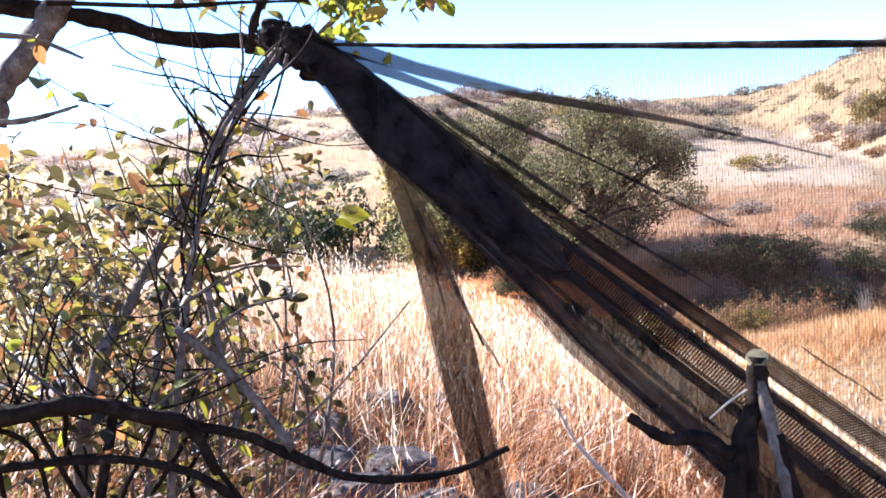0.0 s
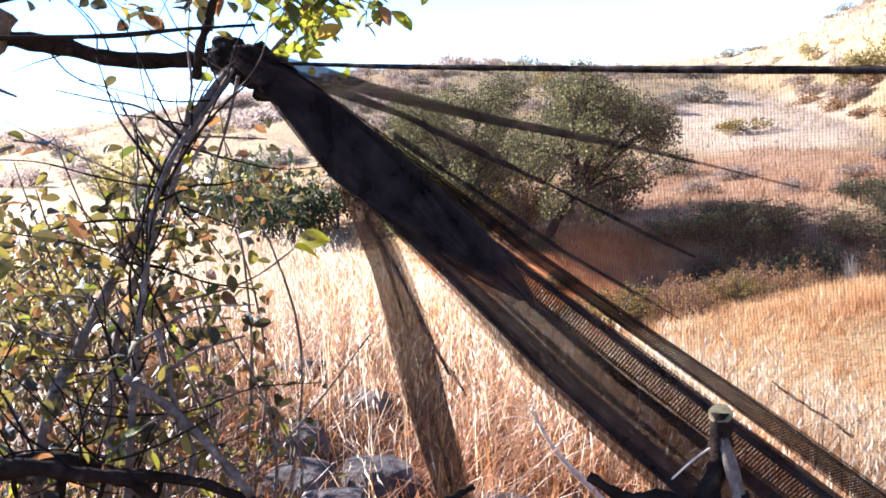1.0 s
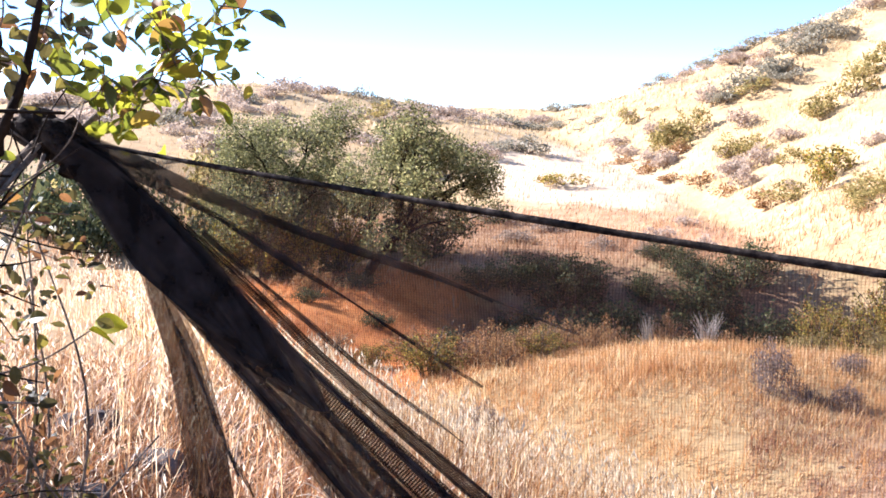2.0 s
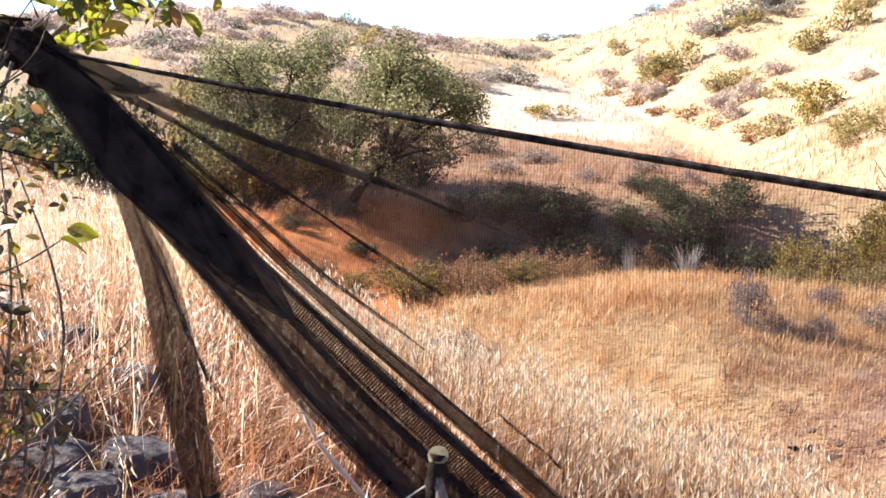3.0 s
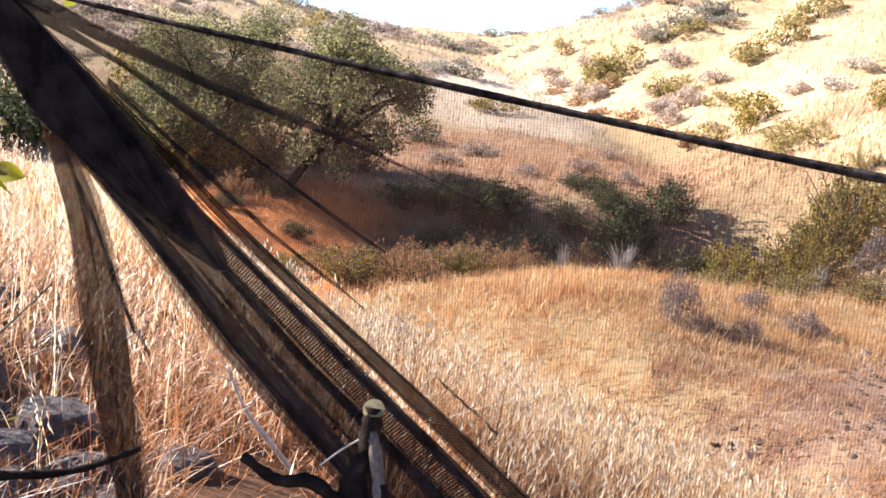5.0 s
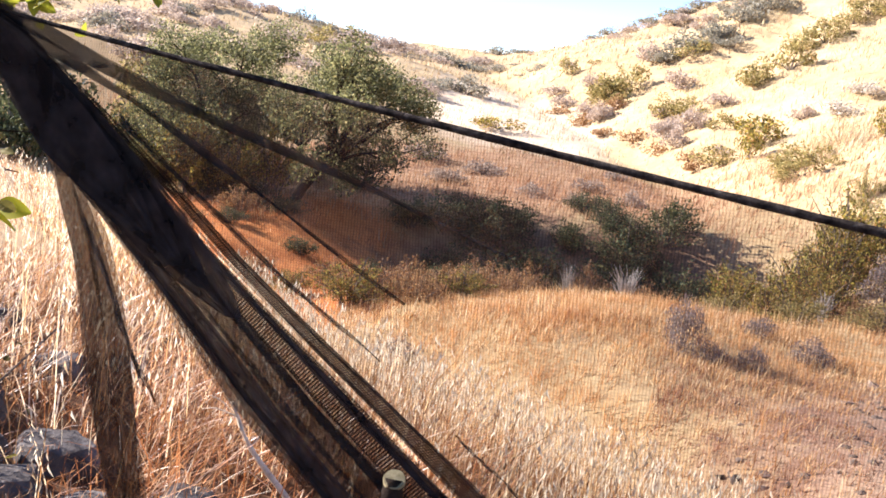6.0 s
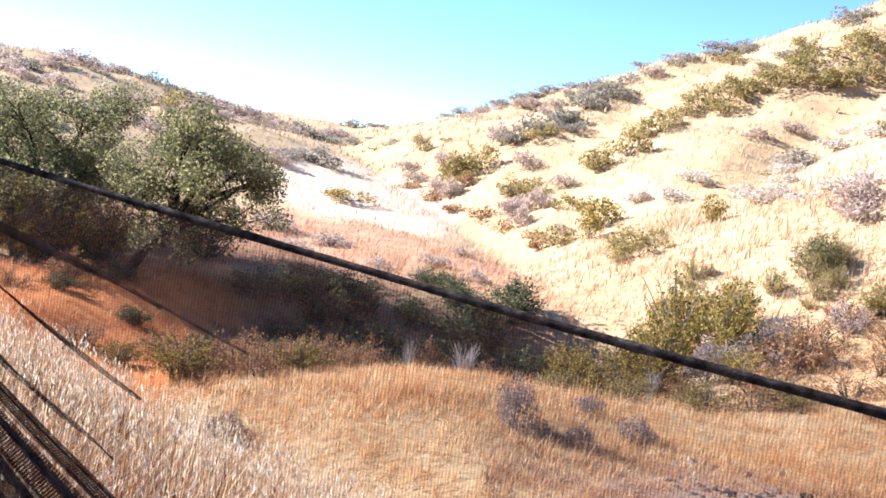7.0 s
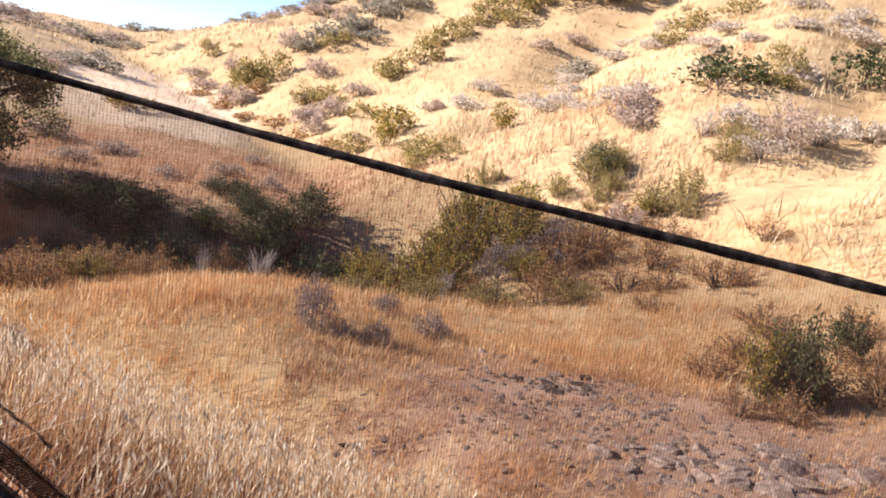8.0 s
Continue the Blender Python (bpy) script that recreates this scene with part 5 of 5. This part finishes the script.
# leaves massed beside the knot and under the upper branch
knot_lumps = np.array([(-0.78, 2.22, 1.34, 0.10), (-0.66, 2.26, 1.48, 0.11), (-0.62, 2.26, 1.36, 0.08), (-0.82, 2.20, 1.27, 0.07), (-0.72, 2.3, 1.56, 0.09)])
v, f = leaf_swarm(knot_lumps, 110, 0.050, 73)
link_mesh("foliage", v, f, YELLOW_LEAF, near_shrub)
# the dark leaf tone imitates leaves seen against the light
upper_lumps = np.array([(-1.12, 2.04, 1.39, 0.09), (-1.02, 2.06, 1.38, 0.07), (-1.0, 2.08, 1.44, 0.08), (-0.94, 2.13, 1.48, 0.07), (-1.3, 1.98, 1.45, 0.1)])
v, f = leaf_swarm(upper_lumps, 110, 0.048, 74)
link_mesh("foliage", v, f, SHADED_LEAF, near_shrub)

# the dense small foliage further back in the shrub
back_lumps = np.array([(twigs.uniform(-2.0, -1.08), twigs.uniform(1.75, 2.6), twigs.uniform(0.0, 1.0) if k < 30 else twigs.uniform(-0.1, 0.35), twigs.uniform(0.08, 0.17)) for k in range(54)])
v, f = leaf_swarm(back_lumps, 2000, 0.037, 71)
link_mesh("foliage", v, f, SHADED_LEAF, near_shrub)
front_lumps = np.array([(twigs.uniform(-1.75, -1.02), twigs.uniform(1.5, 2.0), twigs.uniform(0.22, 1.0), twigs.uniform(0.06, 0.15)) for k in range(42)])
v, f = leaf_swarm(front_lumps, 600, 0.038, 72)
link_mesh("foliage", v, f, SHADED_LEAF, near_shrub)
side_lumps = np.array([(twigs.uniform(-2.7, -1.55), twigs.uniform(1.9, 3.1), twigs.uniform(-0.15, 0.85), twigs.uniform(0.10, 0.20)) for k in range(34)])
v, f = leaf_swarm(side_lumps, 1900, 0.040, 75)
link_mesh("foliage", v, f, SHADED_LEAF, near_shrub)
for k in range(18):
    src = (TOP, UPPER, STEM)[k % 3]
    i = twigs.uniform(0.3, len(src) - 1.6)
    start = Vector(src[int(i)]).lerp(Vector(src[int(i) + 1]), i % 1)
    leafy_twig(start, (twigs.uniform(-.8, .5), twigs.uniform(-.3, .4), twigs.uniform(-.8, .8)), twigs.uniform(0.14, 0.34), k % 3, 0.04, 0.0026)
for lx, ly, lz, lr in [*back_lumps[:34], *side_lumps[:16]]:
    limb([(lx * 0.8 - 0.25, ly * 0.7 + 0.5, -0.15), (lx * 0.95, ly, lz * 0.5), (lx + twigs.uniform(-.1, .1), ly, lz + lr)], 0.007, 0.002, "twig", sides=5)

# ---- cut stump of a shrub, dead stick ----
stump = tagged(new("cut_stump"), "forked grey stump with a pale sawn top", "stump")
stump.location = spot(-0.03, 1.3)
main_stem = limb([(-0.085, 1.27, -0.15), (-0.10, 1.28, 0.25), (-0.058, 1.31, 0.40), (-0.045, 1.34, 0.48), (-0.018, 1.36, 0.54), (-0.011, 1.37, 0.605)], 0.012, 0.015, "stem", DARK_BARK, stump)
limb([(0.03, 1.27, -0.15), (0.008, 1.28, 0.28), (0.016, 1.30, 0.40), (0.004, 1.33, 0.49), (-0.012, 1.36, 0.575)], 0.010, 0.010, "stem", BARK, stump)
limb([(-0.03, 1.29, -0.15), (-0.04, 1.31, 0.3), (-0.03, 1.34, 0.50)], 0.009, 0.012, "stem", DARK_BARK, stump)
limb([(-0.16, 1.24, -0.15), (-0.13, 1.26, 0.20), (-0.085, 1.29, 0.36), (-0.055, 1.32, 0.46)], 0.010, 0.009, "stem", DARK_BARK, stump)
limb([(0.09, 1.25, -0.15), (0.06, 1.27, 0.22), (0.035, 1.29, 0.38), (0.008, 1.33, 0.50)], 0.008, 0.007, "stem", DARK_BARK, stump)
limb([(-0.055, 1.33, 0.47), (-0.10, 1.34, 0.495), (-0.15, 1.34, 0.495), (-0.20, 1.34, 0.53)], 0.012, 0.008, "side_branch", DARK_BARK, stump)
limb([(-0.03, 1.34, 0.565), (-0.055, 1.33, 0.552), (-0.085, 1.32, 0.530)], 0.0016, 0.0011, "twig", DEAD_WOOD, stump)
cv, cf = tube([(-0.011, 1.3695, 0.6010), (-0.0112, 1.3680, 0.6035), (-0.0114, 1.3662, 0.6062)], 0.0162, 0.0164, 14, 2, 0.05, twigs)
link_mesh("sawn_face", [p - stump.location for p in cv], cf, CUT_WOOD, main_stem, "pale sawn wood")

stick = tagged(new("dead_stick"), "bleached forked dead stick in dry grass", "stick")
stick.location = spot(-0.2, 2.9)
limb([(-0.14, 2.88, -0.5), (-0.22, 2.93, -0.33), (-0.35, 2.98, -0.19), (-0.46, 3.02, -0.07), (-0.51, 3.05, 0.02), (-0.53, 3.05, 0.07)], 0.013, 0.005, "shaft", DEAD_WOOD, stick)
for fx, fy, fz in [(-0.56, 3.03, 0.13), (-0.60, 3.04, 0.09), (-0.50, 3.04, 0.14), (-0.62, 3.02, 0.05)]:
    limb([(-0.51, 3.05, 0.02), ((fx - 0.53) / 2, fy, (fz + 0.06) / 2), (fx, fy, fz)], 0.003, 0.0012, "rootlet", DEAD_WOOD, stick, sides=5)
limb([(-0.46, 3.02, -0.07), (-0.42, 3.03, -0.01), (-0.40, 3.03, 0.04)], 0.003, 0.0015, "fork", DEAD_WOOD, stick)
limb([(-0.25, 2.94, -0.30), (-0.34, 2.9, -0.29), (-0.42, 2.88, -0.28)], 0.003, 0.0015, "fork", DEAD_WOOD, stick)

# ---- the shade net: hung on a hem line from the branch, gathered into a bundle ----
NET_FROM, NET_ALONG, NET_OUT = Vector((-1.017, 2.181, 0)), Vector((0.9305, -0.3663, 0)), Vector((0.3663, 0.9305, 0))
net = tagged(new("shade_net"), "dark knitted shade net tied to a branch and gathered in folds", "net")
net.location = (0, 0, 0)


def on_net(u, z, out=0.0):
    return NET_FROM + NET_ALONG * u + NET_OUT * out + Vector((0, 0, z))


def along(points, k):
    """The place at part k of the length of a line of (u, z)."""
    p = np.array(points)
    d = np.concatenate([[0], np.cumsum(np.hypot(*np.diff(p, axis=0).T))])
    return np.interp(k * d[-1], d, p[:, 0]), np.interp(k * d[-1], d, p[:, 1])


def cloth(name, low, high, material, k0=0.0, k1=1.0, c0=0.0, c1=1.0, pleat=0.0035, folds=4, shift=0.0, nk=48, nc=14, label="", seed=1, taper=0.0, under=None):
    """A length of net between two lines, from part k0 to k1 of their length and c0 to c1 of the way across, with pleats."""
    rng = np.random.RandomState(seed)
    wob = rng.uniform(0, 6.28, 4)
    turn = math.cos(wob[0] * 0.25), math.sin(wob[0] * 0.25)
    verts, faces, uv = [], [], []
    for i in range(nk + 1):
        k = k0 + (k1 - k0) * i / nk
        a, b = along(low, k), along(high, k)
        for j in range(nc + 1):
            c = c0 + (c1 - c0) * j / nc
            c = (c0 + c1) / 2 + (c - (c0 + c1) / 2) * (1 - taper * (i / nk) ** 3)
            c += 0.012 * math.sin(9 * k + wob[0]) * (j / nc)
            u, z = a[0] + (b[0] - a[0]) * c, a[1] + (b[1] - a[1]) * c
            out = shift + pleat * (0.35 + k) * math.sin(6.283 * folds * j / nc + wob[1] + 2.2 * math.sin(3 * k + wob[2])) + 0.006 * math.sin(17 * k + wob[3] + 4 * c)
            verts.append(on_net(u, z, out))
            p, q = k * 1.8 + c * 0.05, c * (0.10 + 0.52 * k)
            uv.append((p * turn[0] - q * turn[1], p * turn[1] + q * turn[0]))
    for i in range(nk):
        for j in range(nc):
            a = i * (nc + 1) + j
            faces.append((a, a + 1, a + nc + 2, a + nc + 1))
    ob = link_mesh(name, verts, faces, material, under or net, label, True)
    layer = ob.data.uv_layers.new(name="UVMap")
    layer.data.foreach_set("uv", [w for p in ob.data.polygons for v in p.vertices for w in uv[v]])
    return ob


HEM_LINE = [(-0.06, 1.245), (0.0, 1.24), (0.19, 1.215), (0.49, 1.17), (1.0, 1.10), (1.53, 1.032), (1.86, 0.993), (2.28, 0.95), (2.70, 0.908), (3.2, 0.86)]
LOWER = [(0.04, 1.25), (0.13, 1.17), (0.27, 0.95), (0.40, 0.83), (0.52, 0.71), (0.71, 0.51), (0.93, 0.32), (1.12, 0.15), (1.30, -0.02)]
UPPER_EDGE = [(0.10, 1.25), (0.24, 1.18), (0.55, 0.95), (0.75, 0.80), (1.05, 0.60), (1.35, 0.39), (1.62, 0.20), (1.95, -0.03)]

# the open sheet between the hem and the bundle
sv, sf, suv = [], [], []
NU, NZ = 90, 26
for i in range(NU + 1):
    u = 0.10 + 3.1 * (i / NU)
    top = float(np.interp(u, [p[0] for p in HEM_LINE], [p[1] for p in HEM_LINE]))
    place = on_net(u, 0)
    low_z = float(np.interp(u, [p[0] for p in UPPER_EDGE], [p[1] for p in UPPER_EDGE])) if u < 1.95 else float(ground_height(place.x, place.y))
    low_z = max(low_z - 0.04 * min(u, 1), float(ground_height(place.x, place.y)))
    for j in range(NZ + 1):
        z = top + (min(low_z, top - 0.002) - top) * j / NZ
        fan = math.atan2(1.24 - z, u)
        ripple = 0.006 * math.sin(fan * 40 + 1) * min(1, u) + 0.010 * math.sin(fan * 13 + u)
        sv.append(on_net(u, z, ripple * min(1, j / 4)))
        suv.append((u, z))
for i in range(NU):
    for j in range(NZ):
        a = i * (NZ + 1) + j
        sf.append((a, a + 1, a + NZ + 2, a + NZ + 1))
sheet = link_mesh("sheet", sv, sf, NET, net, "thin see-through dark mesh", True)
layer = sheet.data.uv_layers.new(name="UVMap")
layer.data.foreach_set("uv", [w for p in sheet.data.polygons for v in p.vertices for w in suv[v]])

# hem: the rolled top edge
hv, hf = tube([on_net(*p) for p in HEM_LINE], 0.0027, 0.0104, 10, 10, 0.10, random.Random(9))
link_mesh("hem", hv, hf, HEM, net, "rolled dark hem cord", True)

# bundle: gathered layers, densest near the knot
bundle = cloth("gathered_net", LOWER, UPPER_EDGE, NET_VEIL, c0=0, c1=0.75, seed=2, shift=0, folds=3)
for c0, c1, cloth_mat, seed, shift, folds in (
        (0.0, 0.13, NET_BAND, 17, 0.008, 1),
        (0.11, 0.33, NET_STRAND, 3, -0.010, 2), (0.13, 0.30, NET_DENSE, 4, -0.018, 2), (0.12, 0.16, NET_STRAND, 14, -0.024, 1),
        (0.29, 0.50, NET_STRAND, 16, -0.008, 1), (0.28, 0.52, NET_VEIL, 26, -0.014, 2),
        (0.45, 0.56, NET_STRAND, 12, -0.012, 1), (0.46, 0.54, NET_STRAND, 13, -0.018, 1),
        (0.50, 0.72, NET_MESH, 18, 0.006, 1),
        (0.68, 0.75, NET_DENSE, 5, -0.014, 1), (0.69, 0.75, NET_STRAND, 15, -0.020, 1),
        (0.80, 0.93, NET_EDGE, 6, -0.004, 1), (0.81, 0.925, NET_VEIL, 29, -0.010, 1),
        (0.80, 0.825, NET_STRAND, 30, -0.014, 1), (0.915, 0.935, NET_STRAND, 31, -0.014, 1)):
    cloth("fold", LOWER, UPPER_EDGE, cloth_mat, c0=c0, c1=c1, seed=seed, shift=shift, folds=folds, under=bundle)
for k, (end, inset, seed) in enumerate([(0.44, 0.0, 8), (0.40, 0.02, 9), (0.36, 0.03, 10), (0.33, 0.0, 11)]):
    cloth("fold", LOWER, UPPER_EDGE, under=bundle, material=NET_DENSE, k1=end, c0=inset, c1=1 - inset, seed=seed, shift=-0.026 - 0.008 * k, folds=4, taper=0.9)


def strand(points, w0, w1, seed, layers=(0, 1)):
    """A narrow drawn-up fold that runs out into the sheet."""
    n = len(points)
    low = [(u, z - (w0 + (w1 - w0) * i / (n - 1)) / 2) for i, (u, z) in enumerate(points)]
    high = [(u, z + (w0 + (w1 - w0) * i / (n - 1)) / 2) for i, (u, z) in enumerate(points)]
    for k in layers:
        cloth("strand", low, high, NET_STRAND, c0=0.08 * k, c1=1 - 0.08 * k, k1=1 - 0.14 * k, pleat=0.003, folds=1, shift=-0.004 - 0.004 * k, nc=4, seed=seed + k, taper=0.5)


strand([(0.10, 1.235), (0.27, 1.185), (0.41, 1.13), (0.69, 1.04), (0.99, 0.96), (1.27, 0.87)], 0.048, 0.007, 20)
strand([(0.10, 1.225), (0.34, 1.13), (0.48, 1.07), (0.83, 0.89), (1.08, 0.755)], 0.032, 0.006, 24)
strand([(0.45, 1.03), (0.53, 0.975), (0.81, 0.78), (1.04, 0.64)], 0.020, 0.005, 28)
strand([(1.20, 0.53), (1.24, 0.50), (1.28, 0.475), (1.33, 0.44)], 0.003, 0.001, 32, (0,))

# the strip that hangs from the knot to the ground
STRIP_LEFT = [(0.12, 1.20), (0.20, 1.06), (0.27, 0.93), (0.325, 0.74), (0.36, 0.52), (0.43, 0.18), (0.48, -0.02), (0.52, -0.25)]
STRIP_RIGHT = [(0.17, 1.20), (0.27, 1.05), (0.34, 0.91), (0.41, 0.78), (0.465, 0.58), (0.51, 0.28), (0.54, 0.06), (0.58, -0.25)]
strip = cloth("strip", STRIP_LEFT, STRIP_RIGHT, NET_STRIPE, pleat=0.004, folds=2, shift=0.01, nc=8, seed=40, label="narrow brown hanging strip of net")
cloth("strip_fold", STRIP_LEFT, STRIP_RIGHT, NET_STRIPE, under=strip, c0=0.0, c1=0.55, pleat=0.004, folds=1, shift=0.018, nc=6, seed=41)
cloth("strip_fold", STRIP_LEFT, STRIP_RIGHT, NET_STRIPE, under=strip, c0=0.45, c1=1.0, pleat=0.004, folds=1, shift=0.022, nc=6, seed=42)
strand([(0.37, 0.82), (0.43, 0.70), (0.49, 0.56), (0.55, 0.46)], 0.009, 0.002, 44)

# knot: the net wound round the branch
for k, (p, r) in enumerate([((-0.02, 1.255), 0.050), ((0.05, 1.225), 0.055), ((0.11, 1.185), 0.052)]):
    bm = bmesh.new()
    bmesh.ops.create_icosphere(bm, subdivisions=3, radius=r)
    c = on_net(*p, 0.012)
    for v in bm.verts:
        d = v.co.normalized()
        v.co = c + d * r * (1 + 0.35 * noise.noise(d * 2.5 + Vector((k * 7, 0, 0))) + 0.12 * math.sin(14 * d.x + 9 * d.z))
    me = bpy.data.meshes.new("knot")
    bm.to_mesh(me)
    bm.free()
    me.materials.append(HEM)
    ob = new("knot", me)
    ob.parent = net
